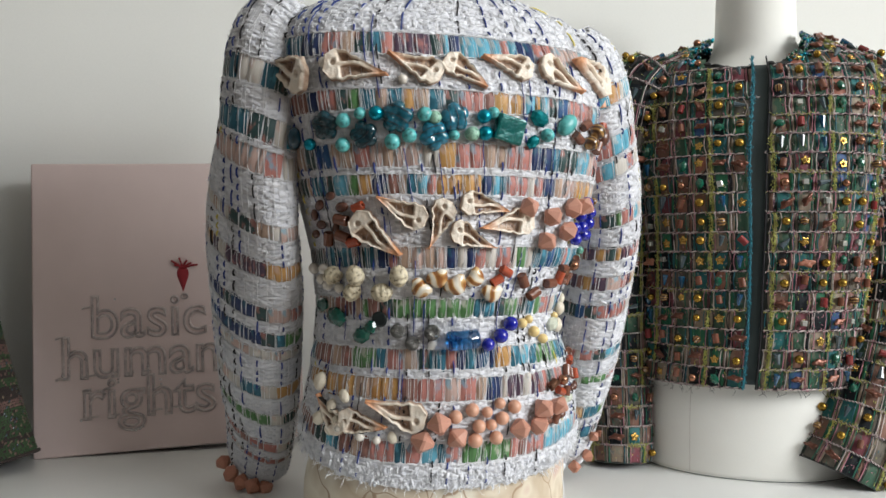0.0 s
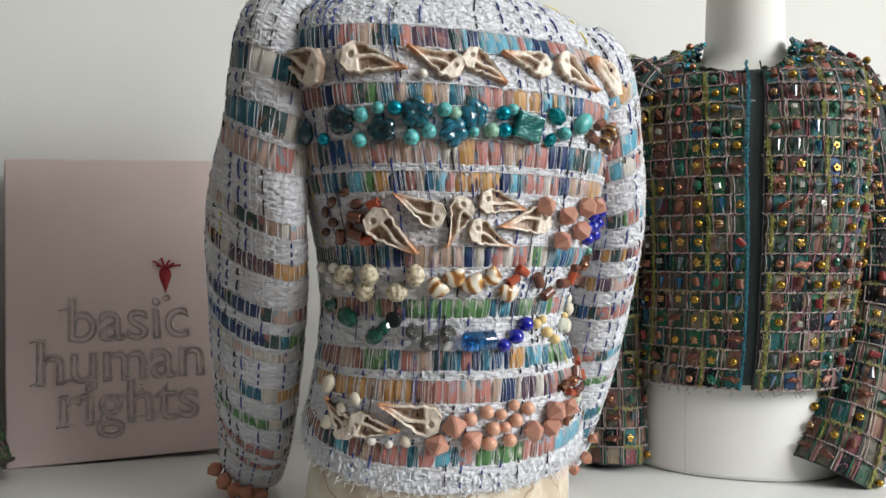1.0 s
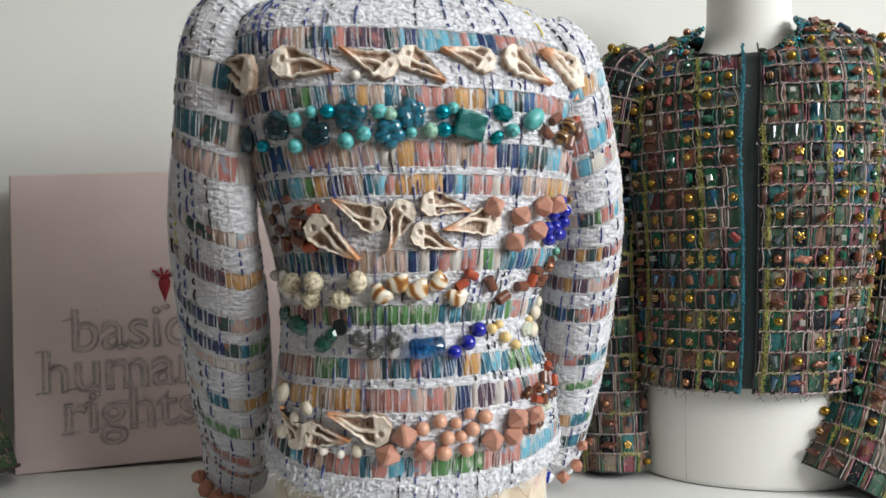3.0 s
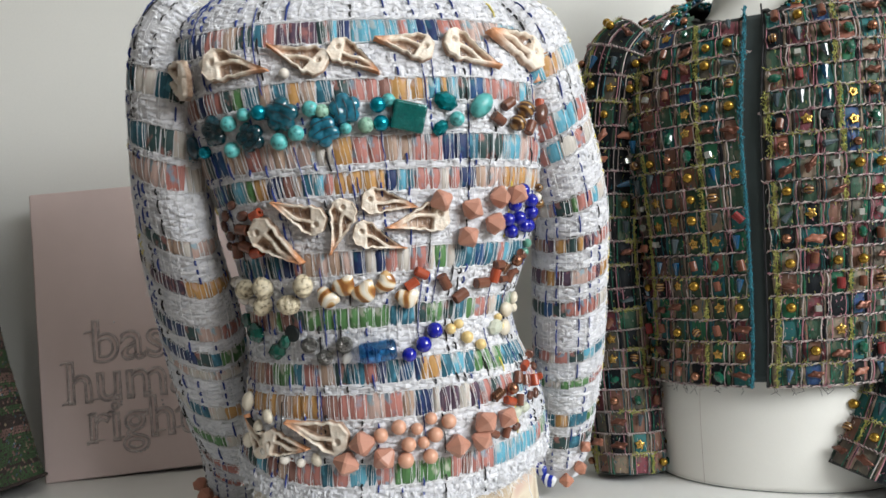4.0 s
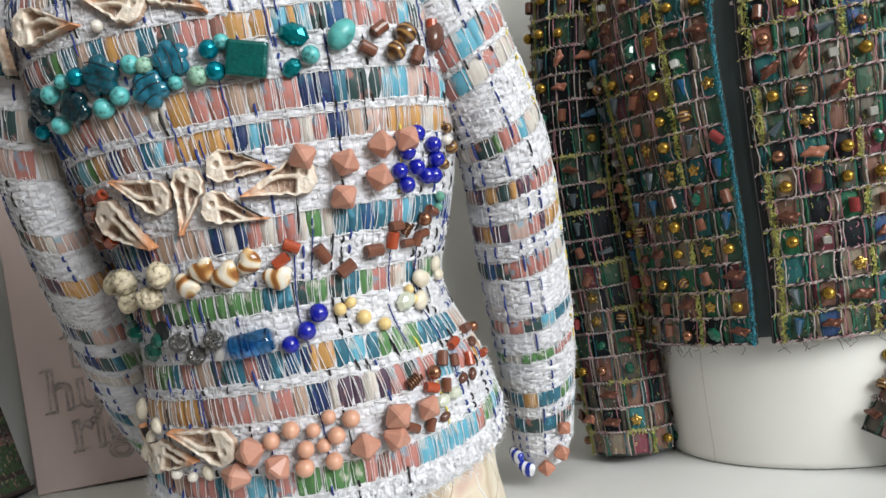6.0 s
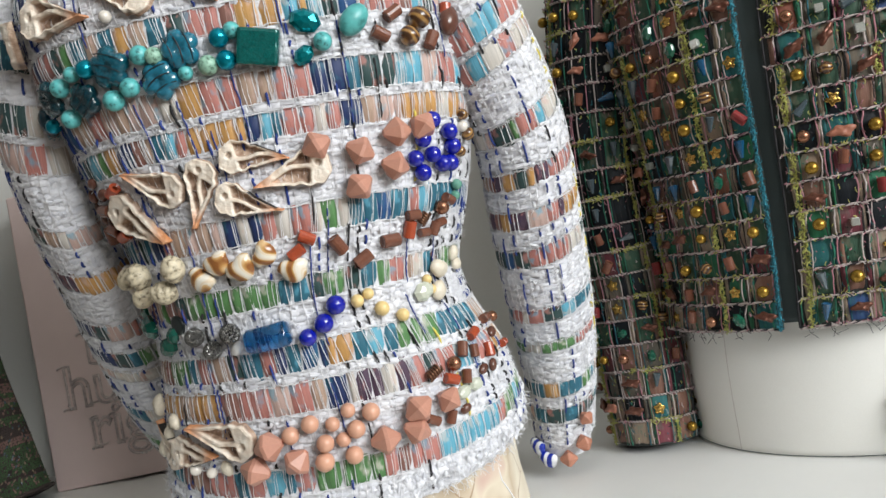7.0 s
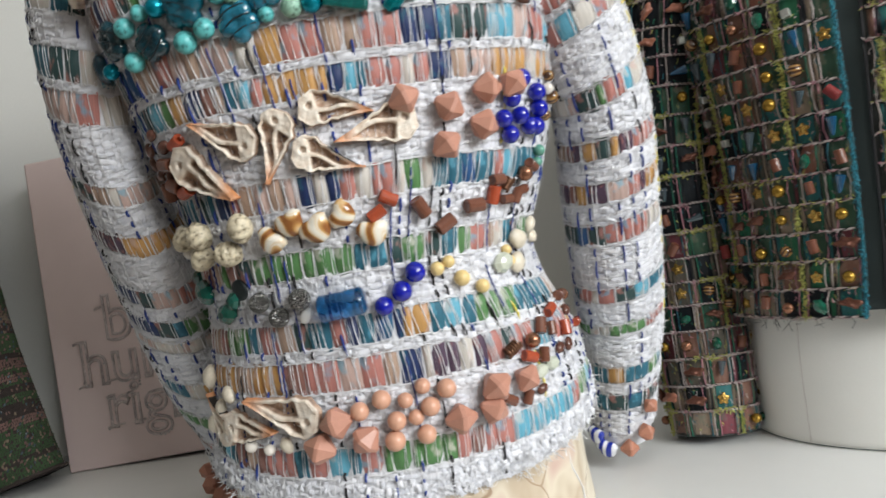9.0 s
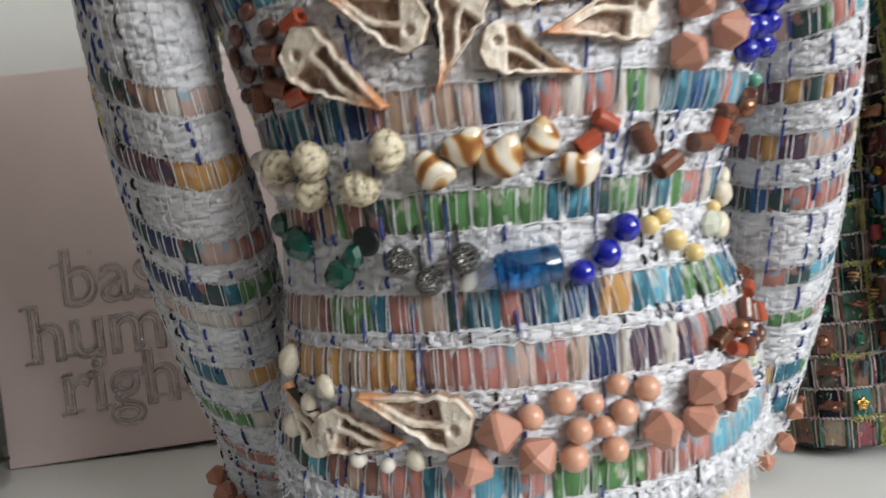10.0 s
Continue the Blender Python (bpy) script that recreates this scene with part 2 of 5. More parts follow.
def knot_mat():
    """Cord that changes from pale pink to plum and black along its length."""
    m = Nodes("space_dyed_cord", (0.4, 0.35, 0.34), 0.8)
    a = m.noise(70, 2)
    m.to(m.ramp(a, [(0.36, (0.03, 0.025, 0.03)), (0.45, (0.30, 0.14, 0.18)), (0.52, (0.60, 0.52, 0.50)), (0.66, (0.70, 0.62, 0.60))]), "Base Color")
    m.bump(m.noise(900, 2), 0.4, 0.0005)
    return m.mat


M_KNOT = knot_mat()
M_ROSE = mottled("rose_yarn", (0.45, 0.20, 0.24), 0.85, 900, 60, 0.25)
M_GREENY = mottled("bottle_green_yarn", (0.02, 0.16, 0.10), 0.85, 900, 60, 0.3)
M_ECRU = mottled("pale_pink_yarn", (0.50, 0.43, 0.41), 0.85, 900, 60, 0.25)
M_TEALY = mottled("teal_braid", (0.012, 0.12, 0.16), 0.7, 900, 40, 0.5)
M_PLACKET = mottled("slate_lining", (0.045, 0.062, 0.064), 0.75, 800, 10, 0.1)
M_LINING = mottled("brown_lining", (0.07, 0.035, 0.035), 0.8, 600, 20, 0.2)
M_RED = gem("red_felt", (0.28, 0.012, 0.02), 0.7, 60, 0.2, 0.3)
M_SILK = gem("mauve_embroidery_silk", (0.50, 0.43, 0.415), 0.32, 500, 0.5, 1.0, Metallic=0.6)
M_STONE = gem("rhinestone", (0.75, 0.74, 0.74), 0.08, 40, 0.2, Metallic=0.8)


def print_mat():
    """Cream cloth printed with pink blooms and thin brown drawn lines."""
    m = Nodes("printed_cream_cloth", (0.7, 0.62, 0.48), 0.75)
    n = m.noise(9.0, 3)
    v = m.add("TexVoronoi", Scale=15.0)
    v.feature = "DISTANCE_TO_EDGE"
    warp = m.add("VectorMath", **{})
    warp.operation = "MULTIPLY_ADD"
    nc = m.add("TexNoise", Scale=14.0, Detail=2.0)
    m.tree.links.new(m.coords(), nc.inputs["Vector"])
    m.tree.links.new(nc.outputs["Color"], warp.inputs[0])
    warp.inputs[1].default_value = (0.07, 0.07, 0.07)
    m.tree.links.new(m.coords(), warp.inputs[2])
    m.tree.links.new(warp.outputs[0], v.inputs["Vector"])
    cloth = m.ramp(n, [(0.35, (0.60, 0.53, 0.42)), (0.50, (0.68, 0.62, 0.51)), (0.60, (0.50, 0.40, 0.29)), (0.66, (0.66, 0.58, 0.46)), (0.78, (0.48, 0.24, 0.22))])
    m.to(m.mix(m.ramp(v.outputs["Distance"], [(0.006, (0.75, 0.75, 0.75)), (0.014, (0, 0, 0))]), cloth, (0.26, 0.15, 0.08)), "Base Color")
    m.bump(m.noise(900, 2), 0.2, 0.0004)
    return m.mat


M_PRINT = print_mat()


# ---- builders ----
def mesh_of(name, verts, faces, mat, smooth=True):
    me = bpy.data.meshes.new(name)
    me.from_pydata([tuple(v) for v in verts], [], faces)
    for m in (mat if isinstance(mat, (list, tuple)) else [mat]):
        me.materials.append(m)
    me.polygons.foreach_set("use_smooth", [smooth] * len(me.polygons))
    me.update()
    return me


def child(name, me, parent=None, label="", m=None):
    ob = new(name, me)
    if parent is not None:
        ob.parent = parent
    if m is not None:
        ob.matrix_basis = m
    if label:
        tagged(ob, label)
    return ob


def part(name, bm, mat, parent=None, label="", smooth=True, m=None):
    me = bpy.data.meshes.new(name)
    bm.to_mesh(me)
    bm.free()
    for mm in (mat if isinstance(mat, (list, tuple)) else [mat]):
        me.materials.append(mm)
    me.polygons.foreach_set("use_smooth", [smooth] * len(me.polygons))
    return child(name, me, parent, label, m)


def box(sx, sy, sz, bevel=0.0, at=(0, 0, 0), bm=None, segments=2):
    made = bmesh.new()
    bmesh.ops.create_cube(made, size=1)
    bmesh.ops.scale(made, vec=(sx, sy, sz), verts=made.verts)
    if bevel:
        bmesh.ops.bevel(made, geom=made.edges[:], offset=bevel, segments=segments, affect="EDGES", profile=0.6)
    bmesh.ops.translate(made, vec=at, verts=made.verts)
    return made


def thing(name, label, category, m=None, group="", kind=""):
    ob = new(name)
    ob.empty_display_size = 0.05
    if m is not None:
        ob.matrix_world = m
    return tagged(ob, label, category, group, kind)


class Skin:
    """A closed skin round a line of rings. A row: v, centre x, y, z, half width, half depth, squareness.
    u is the angle round it: 0 faces the viewer's side, 90 the right."""
    def __init__(self, rows, face=0.0, level=True, droop=0.0, turn=0.0):
        self.r = np.array(rows, float)
        self.turn = turn
        self.v0, self.v1 = self.r[0, 0], self.r[-1, 0]
        self.face, self.level, self.droop = radians(face), level, droop
        self.n = 500
        self.table = []
        for k in range(self.n + 1):
            v = self.v0 + (self.v1 - self.v0) * k / self.n
            r = self.row(v)
            x, y = self.axes(v)
            self.table.append([float(q) for q in (*r, *x, *y)])

    def row(self, v):
        k = self.r[:, 0]
        i = int(np.clip(np.searchsorted(k, v) - 1, 0, len(k) - 2))
        p1, p2 = self.r[i], self.r[i + 1]
        p0 = self.r[i - 1] if i > 0 else 2 * p1 - p2
        p3 = self.r[i + 2] if i + 2 < len(k) else 2 * p2 - p1
        h = p2[0] - p1[0]
        t = (v - p1[0]) / h
        m1, m2 = (p2 - p0) / (p2[0] - p0[0]) * h, (p3 - p1) / (p3[0] - p1[0]) * h
        return ((2 * t ** 3 - 3 * t ** 2 + 1) * p1 + (t ** 3 - 2 * t ** 2 + t) * m1 + (3 * t ** 2 - 2 * t ** 3) * p2 + (t ** 3 - t ** 2) * m2)[1:]

    def axes(self, v):
        x = np.array([math.cos(self.face), math.sin(self.face), 0])
        if self.level:
            return x, np.array([-x[1], x[0], 0])
        e = 0.004
        t = self.row(min(v + e, self.v1))[:3] - self.row(max(v - e, self.v0))[:3]
        t /= np.linalg.norm(t)
        t = t if t[2] > 0 else -t
        x = x - t * x.dot(t)
        x /= np.linalg.norm(x)
        return x, np.cross(t, x)

    def ring(self, v, us):
        r = self.row(v)
        x, y = self.axes(v)
        s, c = np.sin(np.radians(us + self.turn)), np.cos(np.radians(us + self.turn))
        e = 2 / r[5]
        sx, sy = np.sign(s) * np.abs(s) ** e * r[3], np.sign(c) * np.abs(c) ** e * r[4]
        return r[:3] + np.outer(sx, x) - np.outer(sy, y)

    def at(self, u, v):
        f = (v - self.v0) / (self.v1 - self.v0) * self.n
        i = min(max(int(f), 0), self.n - 1)
        f -= i
        p, q = self.table[i], self.table[i + 1]
        cx, cy, cz, a, b, n, xx, xy, xz, yx, yy, yz = [m + (w - m) * f for m, w in zip(p, q)]
        u += self.turn
        s, c = math.sin(radians(u)), math.cos(radians(u))
        sx, sy = math.copysign(abs(s) ** (2 / n) * a, s), math.copysign(abs(c) ** (2 / n) * b, c)
        return Vector((cx + sx * xx - sy * yx, cy + sx * xy - sy * yy, cz + sx * xz - sy * yz))

    def sag(self, u, v):
        """The lower rows hang lowest in the middle and rise towards the sides."""
        return v + self.droop * min(abs(u) / 86, 1.25) ** 2.2 * min(1.0, max(0.0, (0.95 - v) / 0.13)) if self.droop else v

    def frame_at(self, u, v, lift=0.0, spin=0.0, scale=(1, 1, 1)):
        """x along the ring to the right, y up along the skin, z outward."""
        e, f = 0.5, 0.002
        p = self.at(u, v)
        x = self.at(u + e, v) - self.at(u - e, v)
        va, vb = max(v - f, self.v0), min(v + f, self.v1)
        y = self.at(u, vb) - self.at(u, va)
        if y[2] < 0:
            y = -y
        n = x.cross(y).normalized()
        x = x.normalized()
        y = n.cross(x)
        m = Matrix((x, y, n)).transposed().to_4x4()
        m.translation = p + n * lift
        return m @ pose(0, 0, 0, 0, 0, spin) @ Matrix.Diagonal((*scale, 1))

    def mesh(self, name, mat, nu, nv, v0=None, v1=None, rough=0.0, grain=90.0, cap=True, thick=0.0):
        a, b = self.v0 if v0 is None else v0, self.v1 if v1 is None else v1
        us = np.linspace(-180, 180, nu, endpoint=False)
        verts = []
        for j in range(nv):
            v = a + (b - a) * j / (nv - 1)
            ring = np.array([self.at(u, self.sag(u, v)) for u in us]) if self.droop else self.ring(v, us)
            if rough:
                mid = ring.mean(axis=0)
                for p in ring:
                    d = Vector(p - mid).normalized()
                    w = noise.noise(Vector(p) * grain) * 0.6 + noise.noise(Vector(p) * grain * 2.7) * 0.4
                    verts.append(Vector(p) + d * rough * w)
            else:
                verts.extend(ring)
        faces = [(j * nu + i, j * nu + (i + 1) % nu, (j + 1) * nu + (i + 1) % nu, (j + 1) * nu + i) for j in range(nv - 1) for i in range(nu)]
        if cap:
            faces += [tuple(range(nu - 1, -1, -1)), tuple(range((nv - 1) * nu, nv * nu))]
        return mesh_of(name, verts, faces, mat)


# ---- the room ----
def slab(name, sx, sy, sz, at, mat, label, category, bevel=0.0):
    ob = part(name, box(sx, sy, sz, bevel), mat, None, smooth=False, m=ROOM @ pose(*at))
    return tagged(ob, label, category, kind="structure")


slab("wall_back", 6.2, 0.12, 3.1, (0, WALL_Y + 0.06, 1.55), M_WALL, "off-white painted plaster wall behind the table", "wall")
# added side wall, front wall and floor, never seen: dark to limit bounce
slab("wall_left", 0.12, 5.0, 3.1, (-3.0, WALL_Y - 2.5, 1.55), M_ROOM, "unseen side wall, darkened to limit bounced light", "wall")
slab("wall_front", 6.2, 0.12, 3.1, (0, WALL_Y - 5.06, 1.55), M_ROOM, "unseen wall opposite the table, darkened to limit bounced light", "wall")
slab("floor", 6.2, 5.2, 0.1, (0, WALL_Y - 2.5, -0.05), M_FLOOR, "unseen dark oak floor that limits bounced light", "floor")
# unseen ceiling, kept white to bounce fill from above
slab("ceiling", 6.2, 5.2, 0.1, (0, WALL_Y - 2.5, 3.15), M_WALL, "unseen white ceiling that bounces fill light", "ceiling")
# right wall, open where the window is
slab("wall_right", 0.12, 5.0, 1.55, (3.0, WALL_Y - 2.5, 0.775), M_WALL, "off-white wall under the window", "wall")
slab("wall_right", 0.12, 5.0, 0.15, (3.0, WALL_Y - 2.5, 3.025), M_WALL, "off-white wall over the window", "wall")
slab("wall_right", 0.12, 1.64, 1.4, (3.0, WALL_Y - 0.82, 2.25), M_WALL, "off-white wall beside the window", "wall")
slab("wall_right", 0.12, 0.86, 1.4, (3.0, WALL_Y - 4.57, 2.25), M_WALL, "off-white wall beside the window", "wall")

table = thing("table", "long white lacquered display table against the wall", "table")
part("tabletop", box(2.6, 0.78, 0.04, 0.004), M_TABLE, table, m=ROOM @ pose(0, WALL_Y - 0.395, TABLE_Z - 0.02))
for sx in (-1.2, 1.2):
    for sy in (-0.72, -0.08):
        part("leg", box(0.05, 0.05, TABLE_Z - 0.04, 0.004), M_TABLE, table, m=ROOM @ pose(sx, WALL_Y + sy, (TABLE_Z - 0.04) / 2))



# ---- cloth and bead builders ----
def pillow(w, h, lift, seed, nx=4, ny=3, crown=0.35, noise_amp=0.06):
    """One puffed piece of ribbon: rounded across, its ends tucked under."""
    rng = random.Random(seed)
    verts, faces, uvs = [], [], []
    for j in range(ny + 1):
        for i in range(nx + 1):
            x, y = i / nx - 0.5, j / ny - 0.5
            edge = (1 - (2 * x) ** 4) * (1 - (2 * abs(y)) ** 5)
            z = lift * (edge + (rng.random() - 0.5) * noise_amp * 4 * (edge > 0.2)) - (0.0008 if edge < 0.2 else 0)
            verts.append((x * w * (1 - crown * 0.12 * abs(2 * y)) + (rng.random() - 0.5) * noise_amp * w, y * h + (rng.random() - 0.5) * noise_amp * h * 0.5, z))
            uvs.append((i / nx, j / ny))
    for j in range(ny):
        for i in range(nx):
            a = j * (nx + 1) + i
            faces.append((a, a + 1, a + nx + 2, a + nx + 1))
    return verts, faces, uvs


def with_uv(me, uvs):
    layer = me.uv_layers.new(name="UVMap")
    for loop in me.loops:
        layer.data[loop.index].uv = uvs[loop.vertex_index]
    return me


class Heap:
    """Gathers many small pieces into one mesh."""
    def __init__(self):
        self.v, self.f, self.uv, self.k = [], [], [], []

    def add(self, verts, faces, m=None, uvs=None, slot=0):
        n = len(self.v)
        self.v.extend([tuple(m @ Vector(p)) for p in verts] if m is not None else [tuple(p) for p in verts])
        self.f.extend([tuple(n + i for i in f) for f in faces])
        self.uv.extend(uvs or [(0, 0)] * len(verts))
        self.k.extend([slot] * len(faces))

    def tube(self, pts, r, slot=0, sides=3, flat=1.0):
        """A thread along points; r may thin towards the ends."""
        pts = [Vector(p) for p in pts]
        verts, faces = [], []
        up = None
        for i, p in enumerate(pts):
            t = (pts[min(i + 1, len(pts) - 1)] - pts[max(i - 1, 0)]).normalized()
            a = t.orthogonal().normalized() if up is None else (up - t * up.dot(t)).normalized()
            up = a
            b = t.cross(a)
            for s in range(sides):
                w = 2 * math.pi * s / sides
                verts.append(p + a * math.cos(w) * r + b * math.sin(w) * r * flat)
        for i in range(len(pts) - 1):
            for s in range(sides):
                q = (s + 1) % sides
                faces.append((i * sides + s, i * sides + q, (i + 1) * sides + q, (i + 1) * sides + s))
        self.add(verts, faces, slot=slot)

    def done(self, name, mats, parent, label="", uv=False):
        me = mesh_of(name, self.v, self.f, mats)
        me.polygons.foreach_set("material_index", self.k)
        if uv:
            with_uv(me, self.uv)
        return tagged(child(name, me, parent, label), kind="stuff")


def arc(skin, v):
    """Round a ring: angles, distance from the front and sideways place."""
    us = np.linspace(-180, 180, 361)
    ring = skin.ring(v, us)
    d = np.concatenate([[0], np.cumsum(np.linalg.norm(np.diff(ring, axis=0), axis=1))])
    a, b = skin.axes(v)
    x = (ring - skin.row(v)[:3]) @ (a * math.cos(radians(skin.turn)) + b * math.sin(radians(skin.turn)))
    return us, d - np.interp(0, us, d), x


PIECES = {}


def ribbon_mesh(key, mats, w, h, lift, shape):
    tag = (key, shape, w, h)
    if tag not in PIECES:
        v, f, uv = pillow(w, h, lift, shape)
        PIECES[tag] = with_uv(mesh_of("ribbon", v, f, mats[key]), uv)
    return PIECES[tag]


def band(skin, parent, heap, v_lo, v_hi, colours, mats, rng, wide=0.0095, reach=70.0, slope=0.0, lift=0.0017, skip=None, plan=None):
    """One band of ribbon pieces round the skin. Near pieces are parts; those round the back join the heap."""
    mid = (v_lo + v_hi) / 2
    h = (skin.at(40, v_hi) - skin.at(40, v_lo)).length
    us, d, xs = arc(skin, mid)
    half = xs.max()
    if plan is None:
        plan, s = [], d[0] + 0.002
        while s < d[-1] - 0.004:
            w = wide * rng.choice((0.55, 0.8, 1.0, 1.0, 1.25, 1.5))
            plan.append((s + w / 2, w, None))
            s += w * rng.uniform(0.98, 1.08)
    for s, w, own in plan:
        u = float(np.interp(s, d, us))
        x = float(np.interp(s, d, xs))
        if skip and (skip(u, mid) or skip(u, v_hi - 0.012)):
            continue
        front = abs(u) < 90
        key = colours[int(min(0.999, max(0, 0.5 + 0.5 * x / half)) * len(colours))] if front else rng.choice(colours)
        if rng.random() < 0.10:
            key = rng.choice(colours)
        key = own or key
        v = skin.sag(u, mid + slope * u + rng.uniform(-0.0008, 0.0008))
        if not skin.v0 <= v <= skin.v1:
            continue
        m = skin.frame_at(u, v, 0.0005 + rng.uniform(0, 0.0006), rng.uniform(-3, 3))
        shape = rng.randrange(3)
        if abs(u) < reach:
            m = m @ Matrix.Diagonal((w / wide, rng.uniform(0.97, 1.06) * h / 0.026, 1, 1))
            child("ribbon", ribbon_mesh(key, mats, wide, 0.026, lift, shape), parent, m=m)
        else:
            a, f, uv = pillow(w, h * 1.02, lift, rng.random())
            heap.add(a, f, m, uv, slot=list(mats).index(key))


def on_skin(skin, u, v, lift):
    return skin.frame_at(u, min(max(skin.sag(u, v), skin.v0), skin.v1), lift).translation


def band_threads(skin, heap, v_lo, v_hi, rng, gap=0.0068, slope=0.0, lift=0.0026, r=0.00038, reach=125, slots=(0,)):
    """Loose sewing threads down over a band, and the stitched lines along its edges."""
    mid = (v_lo + v_hi) / 2
    us, d, xs = arc(skin, mid)
    s = d[0]
    while s < d[-1]:
        s += gap * rng.uniform(0.3, 1.6)
        u = float(np.interp(s, d, us))
        if abs(u) > reach:
            continue
        lean = rng.uniform(-0.5, 0.5)
        pts = []
        for k in range(6):
            t = k / 5
            lf = lift * (0.35 + 0.65 * math.sin(math.pi * t) ** 0.4) if 0 < t < 1 else 0.0006
            pts.append(on_skin(skin, u + lean * (t - 0.5) + rng.uniform(-0.12, 0.12), v_lo + slope * u + (v_hi - v_lo) * (t * 1.16 - 0.08), lf))
        heap.tube(pts, r * rng.uniform(0.7, 1.35), rng.choice(slots))
        if rng.random() < 0.45:
            # a second strand beside it
            u += rng.uniform(0.25, 0.7)
            heap.tube([on_skin(skin, u + rng.uniform(-0.1, 0.1), v_lo + slope * u + (v_hi - v_lo) * (k / 5 * 1.16 - 0.08), lift if 0 < k < 5 else 0.0006) for k in range(6)], r * rng.uniform(0.6, 1.0), rng.choice(slots))
    for v in (v_lo, v_hi):
        pts, u = [], -reach
        while u < reach:
            pts.append(on_skin(skin, u, v + slope * u + rng.uniform(-0.0012, 0.0012), 0.0012 + 0.0022 * (len(pts) % 2)))
            u += 1.7
        heap.tube(pts, r * 1.2, slots[0])


def weave(skin, heap, v_lo, v_hi, rng, reach=130, slope=0.0, row=0.0044, wide=0.0085, loose=0.6):
    """White wool tufts in woven rows."""
    n = max(1, round(abs(v_hi - v_lo) / row))
    for k in range(n):
        v = v_lo + (v_hi - v_lo) * (k + 0.5) / n
        us, d, xs = arc(skin, v)
        s = d[0] + rng.uniform(0, wide)
        while s < d[-1]:
            w = wide * rng.uniform(0.25, 1.3)
            u = float(np.interp(s + w / 2, d, us))
            s += w * rng.uniform(0.8, 1.0)
            vv = skin.sag(u, v + slope * u + rng.uniform(-0.002, 0.002))
            if abs(u) > reach or rng.random() < loose * 0.3 or not skin.v0 < vv < skin.v1:
                continue
            a, f, uv = pillow(w * 1.2, row * rng.uniform(0.6, 1.5), rng.uniform(0.0002, 0.0010), rng.random(), 4, 3, 0.3, 0.34)
            heap.add(a, f, skin.frame_at(u, vv, rng.uniform(0.0010, 0.0020), rng.uniform(-16, 16)))


def dashes(skin, heap, zones, rng, gap=0.026, reach=120, slope=0.0, slots=(0,) * 14 + (1,) * 9 + (2,)):
    """Dark yarn that dips in and out of the white rows."""
    vm = (skin.v0 + skin.v1) / 2
    us, d, xs = arc(skin, vm)
    s = d[0]
    while s < d[-1]:
        s += gap * rng.uniform(0.35, 1.5)
        u = float(np.interp(s, d, us))
        if abs(u) > reach:
            continue
        slot = rng.choice(slots)
        for lo, hi in zones:
            if rng.random() < 0.38:
                continue
            if rng.random() < 0.12:
                slot = rng.choice(slots)
            v = min(lo, hi) + rng.uniform(0, 0.004)
            top = max(lo, hi)
            while v < top:
                ln = rng.choice((0.005, 0.007, 0.007, 0.012, 0.020)) * rng.uniform(0.85, 1.15)
                pts = [on_skin(skin, u + rng.uniform(-0.15, 0.15), v + slope * u + ln * t, 0.0008 + 0.0026 * math.sin(math.pi * t)) for t in (0, 0.3, 0.7, 1)]
                heap.tube(pts, 0.00115, slot, 4, 1.0)
                v += ln + rng.uniform(0.0025, 0.007)


def fuzz(skin, heap, count, rng, v_lo, v_hi, length=0.009, reach=120, r=0.00016, slot=0):
    """Short curled hairs that stand off the cloth."""
    for _ in range(count):
        u, v = rng.uniform(-reach, reach), rng.uniform(v_lo, v_hi)
        m = skin.frame_at(u, skin.sag(u, v), 0.001)
        p = Vector((0, 0, 0))
        q = Vector((rng.uniform(-1, 1), rng.uniform(-1, 1), rng.uniform(0.1, 0.7))).normalized()
        pts = [m @ p]
        for k in range(4):
            p = p + q * length * rng.uniform(0.15, 0.4)
            q = (q + Vector((rng.uniform(-1, 1), rng.uniform(-1, 1), rng.uniform(-0.7, 0.4))) * 0.7).normalized()
            p.z = max(p.z, 0.001)
            pts.append(m @ p)
        heap.tube(pts, r * rng.uniform(0.7, 1.4), slot)


# ---- bead shapes, unit radius, resting with the thread plane at z = 0 ----
def revolve(profile, n, mod=None):
    verts, faces = [], []
    for r, z in profile:
        for i in range(n):
            w = 2 * math.pi * i / n
            k = mod(w, z) if mod else 1.0
            verts.append((r * k * math.cos(w), r * k * math.sin(w), z))
    for j in range(len(profile) - 1):
        for i in range(n):
            q = (i + 1) % n
            faces.append((j * n + i, j * n + q, (j + 1) * n + q, (j + 1) * n + i))
    faces += [tuple(range(n - 1, -1, -1)), tuple((len(profile) - 1) * n + i for i in range(n))]
    return verts, faces


def ball(n=14, rings=9, squash=1.0, mod=None):
    return revolve([(max(0.02, math.sin(math.pi * k / rings)), -math.cos(math.pi * k / rings) * squash) for k in range(rings + 1)], n, mod)


def turned(shape, m):
    return [tuple(m @ Vector(v)) for v in shape[0]], shape[1]


def lifted(shape, z):
    return [(v[0], v[1], v[2] + z) for v in shape[0]], shape[1]


LYING = Matrix.Rotation(radians(90), 4, "Y")


def bicone_shape():
    """A seven-sided faceted bead, pointed at both bored ends."""
    top = revolve([(0.16, -1.0), (0.22, -0.98), (0.98, -0.12), (0.98, 0.12), (0.22, 0.98), (0.16, 1.0), (0.14, 0.9)], 7)
    return lifted(turned(top, LYING), 0.8)


